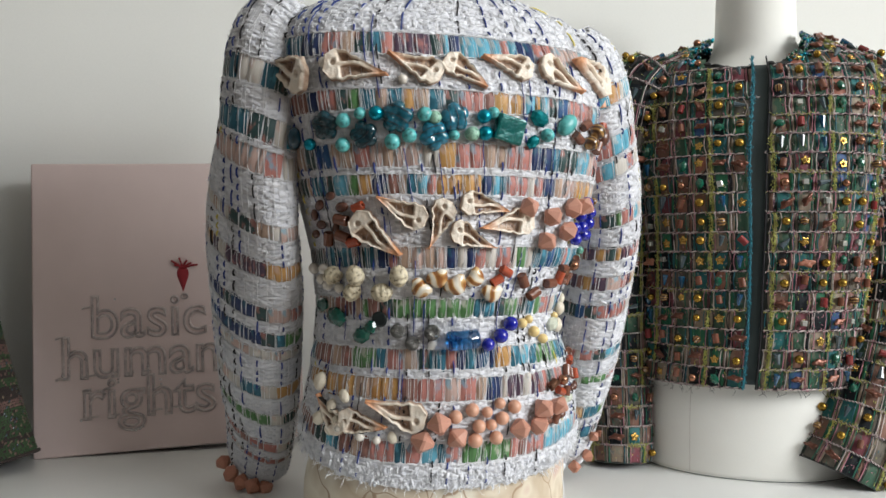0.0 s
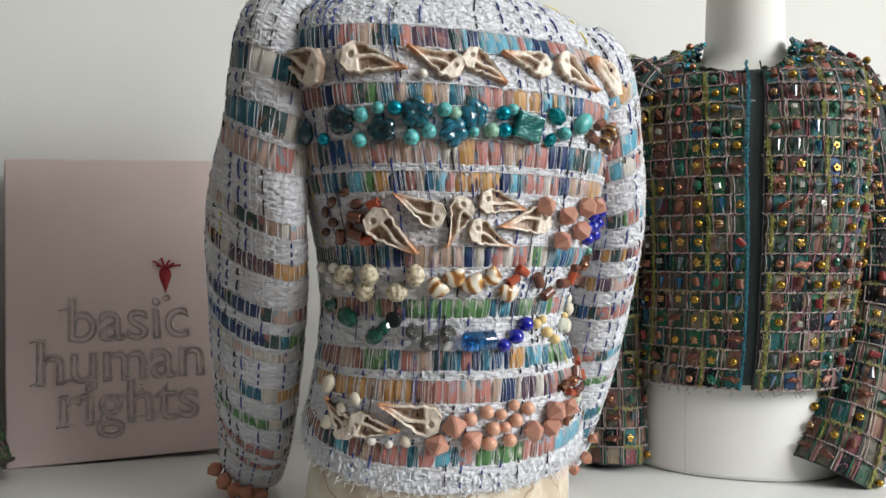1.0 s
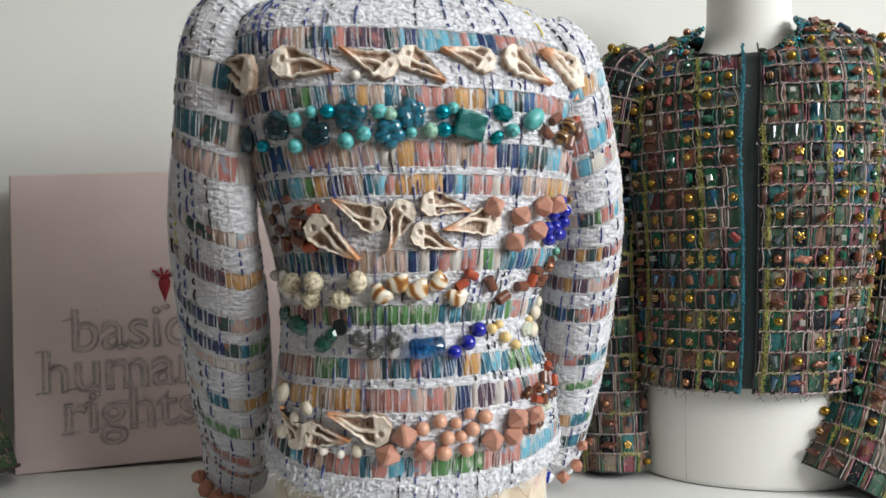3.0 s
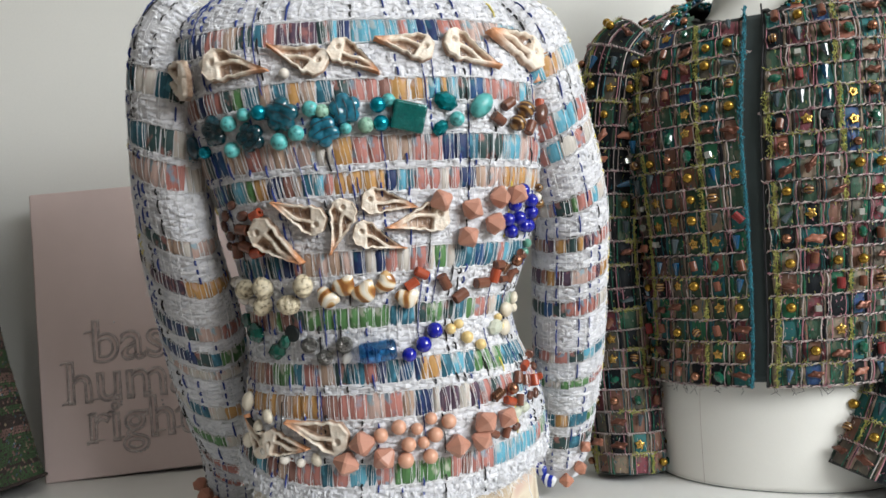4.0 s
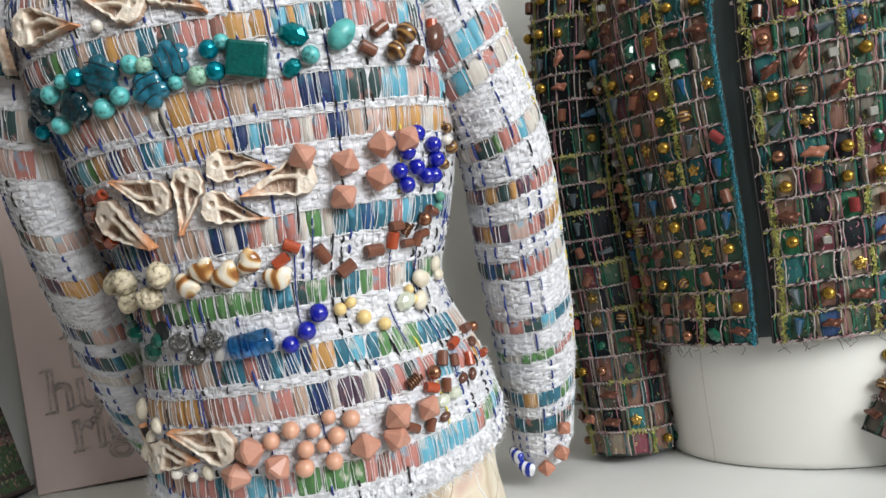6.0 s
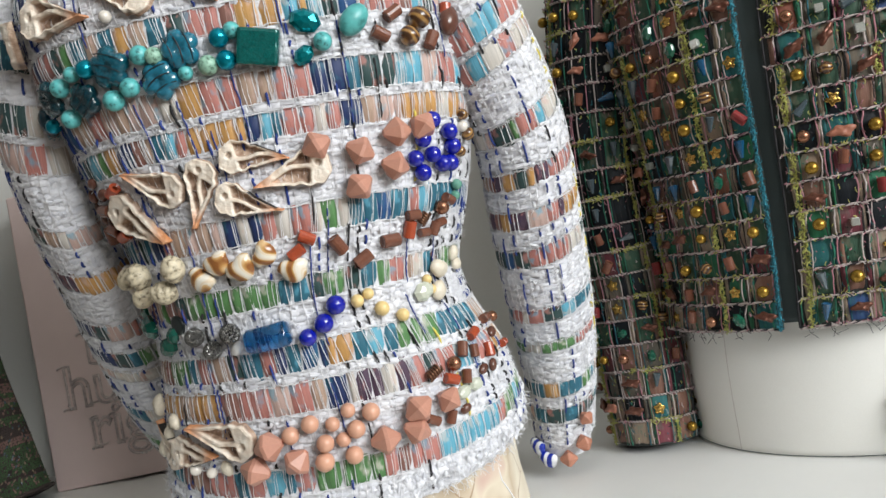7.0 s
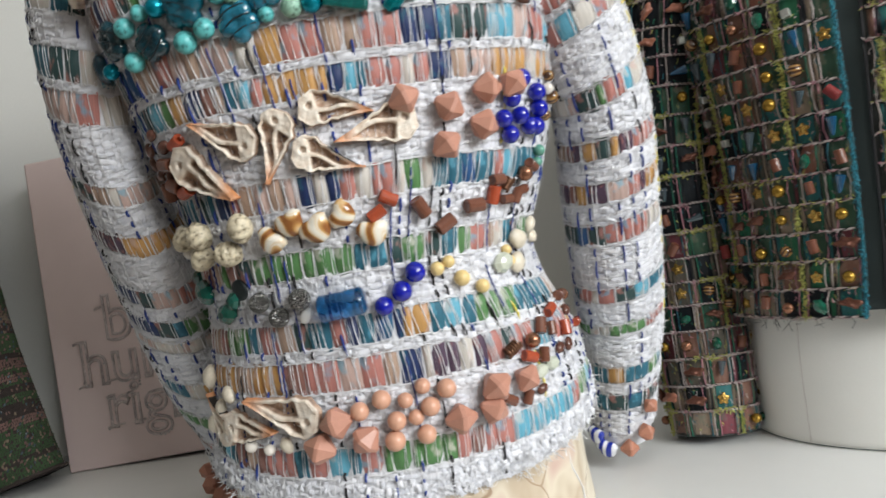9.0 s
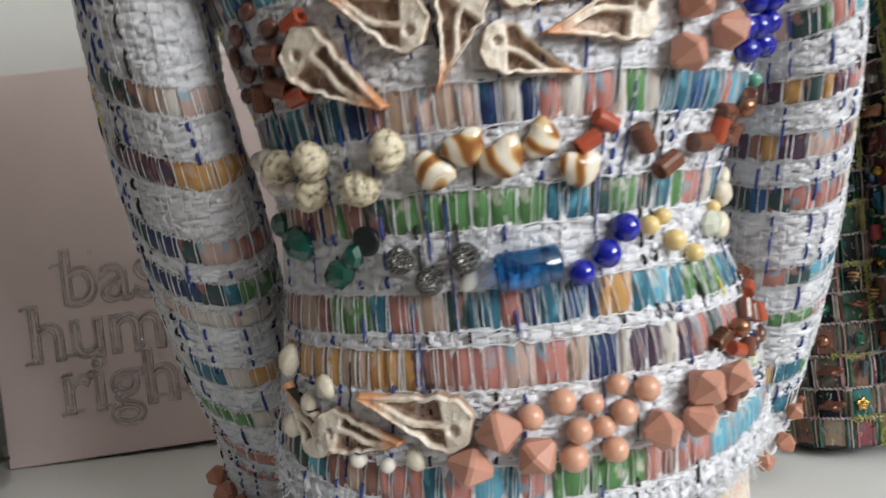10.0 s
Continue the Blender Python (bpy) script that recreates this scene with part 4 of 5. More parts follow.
BROWN_SIDE = [
    ("cyl_brown", 43.0, 1.06, 5.7, 0), ("cyl_brown", 60.0, 1.069, 5.5, -20), ("cyl_brown", 57.0, 1.05, 4.9, 10), ("cyl_brown", 49.0, 1.044, 4.9, 0),
    ("cyl_brown", 54.0, 1.046, 5.4, 70), ("spring", 48.0, 1.056, 5.8, -40), ("copper", 56.0, 1.063, 5.9), ("green_clear", 65.0, 1.08, 4.5),
    ("green_clear", 65.0, 1.071, 4.0), ("cream_stone", 58.0, 1.01, 9.5), ("cream_stone", 55.0, 0.989, 8.5), ("cream_stone", 70.0, 1.02, 6.7),
    ("cream_stone", 73.0, 1.008, 6.8), ("yellow", 51.0, 1.002, 4.0), ("yellow", 52.0, 0.992, 4.0),
]
GLASS_ROW = [
    ("green_facet", -77.0, 1.017, 9.7, 10), ("green_facet", -64.0, 1.005, 12.7, -20), ("green_facet", -49.0, 0.986, 10.5, 20), ("green_facet", -45.0, 0.995, 8.0, 50),
    ("black_disc", -41.0, 1.004, 8.0), ("silver", -32.0, 0.993, 7.3), ("silver", -26.0, 0.98, 7.3), ("silver", -18.0, 0.992, 7.9),
    ("white", -18.0, 0.978, 6.1), ("blue_glass", -6.0, 0.984, 16.5, 4), ("blue", 5.0, 0.977, 6.8), ("blue", 11.0, 0.986, 7.5),
    ("blue", 16.0, 0.999, 7.5), ("yellow", 23.0, 0.998, 5.1), ("yellow", 30.0, 0.987, 5.8), ("yellow", 36.0, 0.977, 5.2),
    ("yellow", 27.0, 1.002, 4.5), ("pale_facet", 48.0, 0.992, 10.0, 20),
]
HIP_SIDE = [
    ("cyl_brown", 74.0, 0.95, 5.8, 0), ("cyl_brown", 50.0, 0.934, 6.0, 70), ("cyl_brown", 47.0, 0.911, 5.5, 80), ("cyl_brown", 31.0, 0.883, 5.4, -30),
    ("cyl_brown", 37.0, 0.881, 5.4, 70), ("cyl_brown", 55.0, 0.929, 5.1, 80), ("cyl_red", 59.0, 0.943, 5.6, 20), ("cyl_red", 78.0, 0.923, 4.9, 0),
    ("cyl_red", 63.0, 0.925, 5.7, 80), ("cyl_red", 41.0, 0.913, 5.9, -20), ("brown_oval", 73.0, 0.937, 6.4, 20), ("brown_oval", 56.0, 0.911, 5.6, 30),
    ("brown_oval", 62.0, 0.911, 5.7, 60), ("brown_oval", 43.0, 0.883, 5.5, 20), ("copper", 88.0, 0.946, 5.0), ("copper", 44.0, 0.925, 5.9),
    ("spring", 36.0, 0.923, 6.8, -60), ("pale_facet", 50.0, 0.901, 7.1, 0), ("pale_facet", 44.0, 0.898, 7.5, 20),
]
SALMON_LOW = [
    ("bicone", -15.0, 0.893, 11.8, 10), ("bicone", -20.0, 0.873, 11.8, -20), ("bicone", -8.0, 0.876, 11.2, 40), ("bicone", 16.0, 0.88, 11.5, 0),
    ("bicone", 27.0, 0.899, 11.7, 30), ("bicone", 25.0, 0.881, 11.1, -30), ("bicone", 37.0, 0.898, 10.3, 50),
]
SALMON_BALLS = [
    ("salmon", -9.0, 0.898, 6.8), ("salmon", -3.0, 0.905, 6.9), ("salmon", 3.0, 0.901, 5.6), ("salmon", 8.0, 0.91, 5.7),
    ("salmon", 14.0, 0.905, 7.0), ("salmon", 9.0, 0.893, 7.0), ("salmon", 0.0, 0.886, 6.9), ("salmon", 5.0, 0.886, 5.7),
    ("salmon", -1.0, 0.87, 7.5), ("salmon", 7.0, 0.871, 7.0), ("pearl", -44.0, 0.874, 5.0), ("pearl", -37.0, 0.871, 4.4),
    ("pearl", -54.0, 0.881, 5.1), ("cream_stone", -31.0, 0.874, 6.2), ("cream_stone", -55.0, 0.917, 6.9), ("cream_stone", -67.0, 0.889, 9.0),
    ("cream_stone", -71.0, 0.929, 9.7), ("cream_stone", -61.0, 0.904, 7.0), ("cream_stone", -57.0, 0.889, 6.3), ("cream_stone", -60.0, 0.877, 5.7),
]
CUFF_L = [
    ("bicone_dark", -69.0, 0.6, 10.3, 0), ("bicone_dark", -42.0, 0.598, 10.9, 30), ("bicone_dark", -22.0, 0.6, 10.9, 10), ("bicone_dark", -3.0, 0.598, 10.8, -20),
    ("bicone_dark", 16.0, 0.6, 10.1, 40),
]
CUFF_R = [
    ("heart_blue", -44.0, 0.603, 9.3, 0), ("heart_blue", -22.0, 0.615, 9.2, 0), ("heart_blue", -34.0, 0.615, 6.8, 30), ("bicone_dark", 39.0, 0.592, 8.5, 0),
    ("bicone_dark", 44.0, 0.558, 7.2, 30), ("bicone_dark", 13.0, 0.61, 8.5, 0),
]
white_jacket = thing("white_jacket", "white woven wool jacket with colourful ribbon bands and sewn-on beads", "jacket")
back = child("back", BODY.mesh("back", M_WHITE, 260, 240, v0=0.814, rough=0.0007, grain=170, cap=False), white_jacket)
rng = random.Random(5)
# bands from the shoulders to the hem, colours from one side to the other
BANDS = [
    (1.2811, 1.3065, "TTNSSnDDTnPPPPPSLNLLWLSSNSDSSKKKKLLLDD"),
    (1.2230, 1.2454, "MMNSDGGTnTTOSnTnDSSSSMOOOMLOLTBSSSSMLDKK"),
    (1.1648, 1.1917, "nDBTnMSKnKWKOWKOKWSSnSSWSSNNTLDNDLLKSKL"),
    (1.1365, 1.1589, "DTDTGONNMnTLSMOOnOONLTSSWSMNGnKKOOOWSK"),
    (1.0589, 1.0828, "DTTDTSNSnKWnKNSSKSWSSTGWTSTBTSLTTTB"),
    (1.0053, 1.0276, "nMMnMDnGGGGGWGGTDTDTGDTSGSnGTGG"),
    (0.9486, 0.9730, "MnMGGTSGnDTTLNTBBNOOTLLTGGGTTTn"),
    (0.9128, 0.9400, "OOOOnOOOMNSSSKWNnKNWPPWPSSDSSLBSO"),
    (0.8412, 0.8666, "MDTMnMSSTSSLTLLGGGGGSMSSLLLLLLGG"),
]
rest, threads, tufts, yarn = Heap(), Heap(), Heap(), Heap()
edges = [1.372]
for lo, hi, colours in BANDS:
    band(BODY, back, rest, lo, hi, colours, M_RIBBON, rng, wide=0.0118, reach=68)
    band_threads(BODY, threads, lo, hi, rng)
    edges += [hi, lo]
edges.append(0.815)
ZONES = [(edges[k + 1], edges[k]) for k in range(0, len(edges), 2)]
for lo, hi in ZONES:
    weave(BODY, tufts, lo, hi, rng)
    band_threads(BODY, threads, lo, hi, rng, gap=0.008, lift=0.0034, r=0.00026)
dashes(BODY, yarn, ZONES, rng, gap=0.017)
# long navy and black yarns that run over several rows
for _ in range(34):
    u, v, ln = rng.uniform(-75, 75), rng.uniform(0.84, 1.30), rng.uniform(0.035, 0.10)
    yarn.tube([on_skin(BODY, u + rng.uniform(-0.12, 0.12), v + ln * k / 14, 0.0020 + 0.0012 * (k % 2)) for k in range(15) if v + ln * k / 14 < 1.34], 0.0007, rng.choice((0, 0, 0, 1)), 4)
for lo, hi in ZONES:
    fuzz(BODY, threads, int(16000 * (hi - lo)), rng, lo, hi, 0.006, r=0.00018)
# ragged hem
for _ in range(420):
    u = rng.uniform(-130, 130)
    v = rng.uniform(0.814, 0.834)
    a, f, uv = pillow(rng.uniform(0.002, 0.006), rng.uniform(0.004, 0.011), 0.0012, rng.random(), 3, 3, 0.5, 0.3)
    tufts.add(a, f, BODY.frame_at(u, BODY.sag(u, v), rng.uniform(0, 0.004), rng.uniform(-30, 30)) @ pose(0, 0, 0, rng.uniform(-10, 22), 0, 0))
fuzz(BODY, threads, 900, rng, 0.812, 0.826, 0.009, r=0.00028)
rest.done("ribbon_rest", list(M_RIBBON.values()), back, uv=True)
threads.done("thread_web", [M_THREAD], back)
tufts.done("wool_weave", [M_TUFT], back)
yarn.done("yarn_weft", [M_NAVY, M_BLACK, M_YELLOW], back)


def white_sleeve(skin, bands, slope, seed, shade_reach):
    rng = random.Random(seed)
    sleeve = child("sleeve", skin.mesh("sleeve", M_WHITE, 130, 200, v0=0.006, rough=0.0008, grain=150, cap=False), white_jacket)
    rest, threads, tufts, yarn = Heap(), Heap(), Heap(), Heap()
    edges = [0.0]
    for v, hgt, colours in bands:
        band(skin, sleeve, rest, v - hgt / 2, v + hgt / 2, colours, M_RIBBON, rng, wide=0.0125, reach=shade_reach, slope=slope)
        band_threads(skin, threads, v - hgt / 2, v + hgt / 2, rng, gap=0.011, slope=slope, reach=170)
        edges += [v - hgt / 2, v + hgt / 2]
    edges.append(0.6)
    zones = [(edges[k], edges[k + 1]) for k in range(0, len(edges), 2)]
    for lo, hi in zones:
        weave(skin, tufts, lo, hi, rng, reach=180, slope=slope, row=0.0047, wide=0.0095)
        band_threads(skin, threads, lo, hi, rng, gap=0.008, slope=slope, lift=0.0036, r=0.00026, reach=170)
    dashes(skin, yarn, zones, rng, gap=0.021, reach=175, slope=slope)
    for lo, hi in zones:
        fuzz(skin, threads, int(9000 * (hi - lo)), rng, lo, min(hi, 0.595), 0.006, 180, r=0.00018)
    rest.done("ribbon_rest", list(M_RIBBON.values()), sleeve, uv=True)
    threads.done("thread_web", [M_THREAD], sleeve)
    tufts.done("wool_weave", [M_TUFT], sleeve)
    yarn.done("yarn_weft", [M_NAVY, M_BLACK, M_YELLOW], sleeve)
    ring = [Vector(q) for q in skin.ring(skin.v1 - 0.012, np.arange(-180, 180, 12.0))]
    mid = sum(ring, Vector()) / len(ring)
    inner = [mid + (q - mid) * 0.93 + Vector((0, 0, 0.006)) for q in ring]
    faces = [(i, (i + 1) % 30, 30 + (i + 1) % 30, 30 + i) for i in range(30)] + [tuple(range(30, 60))]
    child("cuff_lining", mesh_of("cuff_lining", ring + inner, faces, M_LINING), sleeve, "dark brown lining inside the cuff")
    return sleeve


sleeve_l = white_sleeve(SLEEVE_L, [(0.078, 0.022, "DTTWDWTDDWW"), (0.120, 0.022, "DTTDTDDDNWL"), (0.148, 0.024, "SKKKKKKWLW"), (0.216, 0.018, "WnWDDDnnWK"), (0.260, 0.020, "OOWPPPPOOO"), (0.314, 0.020, "NNDNBNDKKS"),
                                   (0.347, 0.020, "BBNNNNDDTG"), (0.368, 0.014, "WWWKKWWKW"), (0.421, 0.020, "WKWTTTWOO"), (0.463, 0.018, "GGGGGGWD"), (0.515, 0.020, "SSMMSSSWD"), (0.545, 0.014, "SWSSWM")], 0.00009, 11, 120)
sleeve_r = white_sleeve(SLEEVE_R, [(0.075, 0.020, "DWTLLOWL"), (0.125, 0.022, "WNDSSOLLS"), (0.150, 0.020, "WWSOLLWSW"), (0.213, 0.020, "WWKDDGSSLW"), (0.263, 0.020, "nMPOMDOPPSS"), (0.307, 0.022, "PMOPTTKSOO"), (0.349, 0.022, "DDBDTSSSSW"),
                                   (0.415, 0.018, "KSWSSDDLT"), (0.455, 0.014, "GWWGGWS"), (0.514, 0.024, "DTTTOnTTGG"), (0.553, 0.024, "KTTDDKnTDD")], -0.00012, 12, 120)

SHELLS = [shell_mesh(k) for k in range(3)]
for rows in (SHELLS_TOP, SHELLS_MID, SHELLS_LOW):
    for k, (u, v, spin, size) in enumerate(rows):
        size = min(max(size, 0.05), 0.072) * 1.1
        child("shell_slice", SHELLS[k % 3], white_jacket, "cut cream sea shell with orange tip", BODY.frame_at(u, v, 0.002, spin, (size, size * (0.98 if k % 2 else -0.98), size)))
for rows in (TURQUOISE, BROWN_TOP, SALMON_MID, BLUE_SIDE, CREAM_ROW, BROWN_SIDE, GLASS_ROW, HIP_SIDE, SALMON_LOW, SALMON_BALLS):
    for kind, u, v, mm, *spin in rows:
        bead(kind, BODY, white_jacket, u, v, mm, spin[0] if spin else 37 * u)
for skin, rows in ((SLEEVE_L, CUFF_L), (SLEEVE_R, CUFF_R)):
    for kind, u, v, mm, *spin in rows:
        bead(kind, skin, white_jacket, u, v, mm, spin[0])
# black drawn lines on the glass flowers
for kind, u, v, mm, *spin in TURQUOISE[:5]:
    h = Heap()
    m = BODY.frame_at(u, v, 0.0015, 37 * u, (mm * 1.22 / 1000,) * 3)
    for k in (-0.5, 0.0, 0.5):
        h.tube([m @ Vector((x, k + 0.25 * x * x - 0.1, 0.70 - 0.25 * (x * x + k * k) + 0.02)) for x in np.linspace(-0.75, 0.75, 8)], 0.0006, sides=4)
    h.done("drawn_line", [M["line"]], white_jacket)

# ---- dress form and dark jacket ----
FORM2 = Skin([
    (0.75, 0.472, 1.247, 0.75, 0.160, 0.130, 2.1),
    (0.85, 0.470, 1.247, 0.85, 0.155, 0.127, 2.1),
    (0.95, 0.468, 1.243, 0.95, 0.142, 0.115, 2.1),
    (1.10, 0.465, 1.23, 1.10, 0.150, 0.115, 2.1),
    (1.25, 0.468, 1.24, 1.25, 0.165, 0.105, 2.1),
    (1.33, 0.472, 1.255, 1.33, 0.15, 0.075, 2.1),
    (1.365, 0.487, 1.262, 1.365, 0.085, 0.066, 2.0),
    (1.39, 0.497, 1.265, 1.39, 0.066, 0.062, 2.0),
    (1.48, 0.502, 1.272, 1.48, 0.060, 0.057, 2.0),
    (1.53, 0.505, 1.275, 1.53, 0.060, 0.057, 2.0),
], face=-18)
DARK = Skin([
    (0.882, 0.463, 1.240, 0.882, 0.164, 0.142, 2.1),
    (0.950, 0.467, 1.232, 0.950, 0.162, 0.139, 2.1),
    (1.050, 0.469, 1.224, 1.050, 0.167, 0.136, 2.1),
    (1.150, 0.469, 1.221, 1.150, 0.177, 0.134, 2.2),
    (1.250, 0.470, 1.231, 1.250, 0.188, 0.124, 2.3),
    (1.320, 0.473, 1.241, 1.320, 0.191, 0.106, 2.3),
    (1.360, 0.476, 1.253, 1.360, 0.181, 0.090, 2.2),
    (1.385, 0.488, 1.260, 1.385, 0.137, 0.080, 2.0),
    (1.402, 0.496, 1.264, 1.402, 0.088, 0.073, 2.0),
    (1.415, 0.498, 1.266, 1.415, 0.070, 0.066, 2.0),
], face=-18)
SLEEVE_D = Skin([
    (0.0, 0.335, 1.25, 1.362, 0.035, 0.05, 2.0),
    (0.04, 0.305, 1.25, 1.325, 0.052, 0.062, 2.0),
    (0.14, 0.282, 1.25, 1.21, 0.055, 0.060, 2.0),
    (0.28, 0.270, 1.24, 1.06, 0.052, 0.056, 2.0),
    (0.42, 0.272, 1.242, 0.92, 0.050, 0.052, 2.0),
    (0.52, 0.273, 1.230, 0.82, 0.048, 0.050, 2.0),
    (0.59, 0.273, 1.222, 0.755, 0.045, 0.048, 2.0),
], level=False)
SLEEVE_E = Skin([
    (0.0, 0.62, 1.25, 1.365, 0.035, 0.05, 2.0),
    (0.04, 0.648, 1.245, 1.33, 0.052, 0.062, 2.0),
    (0.14, 0.672, 1.23, 1.20, 0.055, 0.060, 2.0),
    (0.28, 0.668, 1.20, 1.06, 0.052, 0.056, 2.0),
    (0.42, 0.632, 1.165, 0.92, 0.054, 0.054, 2.0),
    (0.52, 0.592, 1.138, 0.82, 0.062, 0.056, 2.0),
    (0.585, 0.560, 1.128, 0.757, 0.070, 0.058, 2.0),
], level=False)
form = thing("dress_form", "white jersey-covered dress form standing on the white table", "dress form", group="dress forms on the table")
child("torso", FORM2.mesh("torso", M_FORM, 96, 90), form)
h = Heap()
h.tube([on_skin(FORM2, -28, 0.752 + 0.02 * k, -0.0001) for k in range(9)], 0.0003, sides=6)
h.done("seam", [M_ECRU], form)
h = Heap()
h.tube([on_skin(FORM2, u, 0.7515, -0.0002) for u in range(-180, 181, 5)], 0.0006, sides=6)
h.done("base_edge", [M_PLACKET], form)


def neckline(u):
    """How high the cloth reaches: cut low in front, high at the sides and back."""
    w = abs((u + 180) % 360 - 180)
    return float(np.interp(w, [0, 12, 25, 38, 50, 180], [1.345, 1.352, 1.368, 1.389, 1.404, 1.408]))


def opening(v):
    """Where the jacket's front edges part."""
    return float(np.interp(v, [0.88, 1.05, 1.19, 1.30, 1.37], [2.5, 2.0, 2.0, 3.5, 4.5]))


dark_jacket = thing("dark_jacket", "dark multicoloured beaded ribbon jacket worn open on a white dress form", "jacket")


def open_front(skin, v_lo, v_hi, half, lift, mat, nu=240, nv=140):
    """The jacket's body: a sheet that ends at both front edges."""
    verts, faces = [], []
    for j in range(nv):
        v = v_lo + (v_hi - v_lo) * j / (nv - 1)
        u0 = opening(v)
        us = (np.linspace(u0 + half, u0 + 360 - half, nu) + 180) % 360 - 180
        verts.extend([skin.at(u, min(v, neckline(u))) for u in us])
    for j in range(nv - 1):
        for i in range(nu - 1):
            a = j * nu + i
            faces.append((a, a + 1, a + nu + 1, a + nu))
    me = mesh_of("front", verts, faces, mat)
    ob = child("front", me, dark_jacket)
    s = ob.modifiers.new("thickness", "SOLIDIFY")
    s.thickness, s.offset = 0.004, -1.0
    return ob


front = open_front(DARK, 0.884, 1.414, 2.3, 0, M_DARK)
ROWS_DARK = [0.886 + 0.0272 * k for k in range(17)] + [1.344, 1.366, 1.380, 1.391, 1.399, 1.405, 1.410]
CELL = 0.0268
CELLS = "aaaddeehiiibbbbbcccgffj"


def in_gap(u, v):
    return abs(u - opening(v)) < 3.3 or v > neckline(u) - 0.003


def dark_rows(skin, parent, rows, seed, reach, skip=None, black=0):
    """Rows of ribbon in square cells, each cell with a colour of its own; the first rows may be black."""
    rng = random.Random(seed)
    rest, threads = Heap(), Heap()
    for j, (lo, hi) in enumerate(zip(rows, rows[1:])):
        tone = [rng.choice("ffffffffbi" if j < black else "bbiiaaffedcdi" if black else CELLS) for _ in range(60)]
        side = [rng.choice("ffffbf" if j < black else "bbcgaefid") for _ in range(60)]

        us, d, xs = arc(skin, (lo + hi) / 2)
        # one broad flat ribbon to a cell, narrow ones between
        plan = []
        for col in range(int(d[0] // CELL) + 1, int(d[-1] // CELL)):
            x0, w = col * CELL, CELL * rng.uniform(0.55, 0.72)
            gap = (CELL - w) / 2
            plan.append((x0 + CELL / 2, w, tone[col % 60]))
            for at in (x0 + gap * 0.55, x0 + CELL - gap * 0.5):
                plan.append((at, gap * rng.uniform(0.75, 1.0), rng.choice((side[col % 60], side[(col + 7) % 60], "f" if j < black else "e"))))
        band(skin, parent, rest, lo + 0.001 * (1 if hi > lo else -1), hi - 0.001 * (1 if hi > lo else -1), CELLS, M_DEEP, rng, wide=0.0088, reach=reach, lift=0.0009, skip=skip, plan=plan)
        # stitched cord between rows: pale and dark strands that cross
        for slot, ph in ((0, 0.0), (2, math.pi), (6, 1.6)):
            pts = []
            for k in range(190):
                u = -125 + 250 * k / 189
                if skip and skip(u, lo):
                    if len(pts) > 2:
                        threads.tube(pts, 0.0009 if slot != 2 else 0.0007, slot)
                    pts = []
                    continue
                pts.append(on_skin(skin, u, lo + 0.0008 * math.sin(k * 1.9 + ph), 0.0036 + 0.0009 * math.cos(k * 1.9 + ph)))
            if len(pts) > 2:
                threads.tube(pts, 0.0009 if slot != 2 else 0.0007, slot)
        # loose yarn along the ribbons: upright cords between the cells, a lime tufted one in every third
        for col in range(int(d[0] // CELL), int(d[-1] // CELL) + 1):
            s = col * CELL
            for side in (0.0, rng.uniform(0.003, 0.007), rng.uniform(0.019, 0.024)):
                u = float(np.interp(s + side + rng.uniform(-0.0012, 0.0012), d, us))
                if abs(u) > 125 or (skip and (skip(u, lo) or skip(u, hi))):
                    continue
                lime = side == 0 and col % 3 == 1 and rng.random() < 0.75
                slot = 4 if lime else rng.choice((2, 2, 0, 0, 6, 1)) if side == 0 else rng.choice((1, 3, 3, 5, 0, 2))
                bow = rng.uniform(-0.9, 0.9)
                pts = [on_skin(skin, u + bow * math.sin(math.pi * t) + rng.uniform(-0.2, 0.2), lo + (hi - lo) * t, 0.0036 - 0.001 * (t in (0, 1))) for t in (0, 0.2, 0.4, 0.6, 0.8, 1)]
                threads.tube(pts, rng.uniform(0.0005, 0.0009), slot, 4)
                if side == 0:
                    # frayed knot where it crosses the cord
                    for _ in range(16):
                        c = on_skin(skin, u + rng.uniform(-3.0, 3.0), lo, 0.0044)
                        q = Vector((rng.uniform(-1, 1), rng.uniform(-0.6, 0.2), rng.uniform(-0.8, 0.8))) * 0.0034
                        threads.tube([c, c + q * 0.6, c + q], 0.00055, rng.choice((0, 0, 0, 1, slot)))
                if lime:
                    for _ in range(60):
                        t = rng.random()
                        c = on_skin(skin, u + rng.uniform(-0.8, 0.8), lo + (hi - lo) * t, 0.0045)
                        q = Vector((rng.uniform(-1, 1), rng.uniform(-1, 0.2), rng.uniform(-1, 1))) * 0.003
                        threads.tube([c, c + q * 0.6, c + q], 0.0005, 4)
        # loose wisps over the cells
        for _ in range(9 * int((d[-1] - d[0]) / CELL)):
            u, t = rng.uniform(-110, 110), rng.random()
            if skip and (skip(u, lo) or skip(u, hi)):
                continue
            c = on_skin(skin, u, lo + (hi - lo) * t, 0.0030)
            q = Vector((rng.uniform(-0.4, 0.4), rng.uniform(-0.25, 0), rng.uniform(-1, 1))) * 0.006
            threads.tube([c, c + q * 0.5 + Vector((rng.uniform(-1, 1), -0.4, 0)) * 0.0016, c + q], rng.uniform(0.0003, 0.0006), rng.choice((0, 1, 1, 2, 3, 3, 4, 5)))
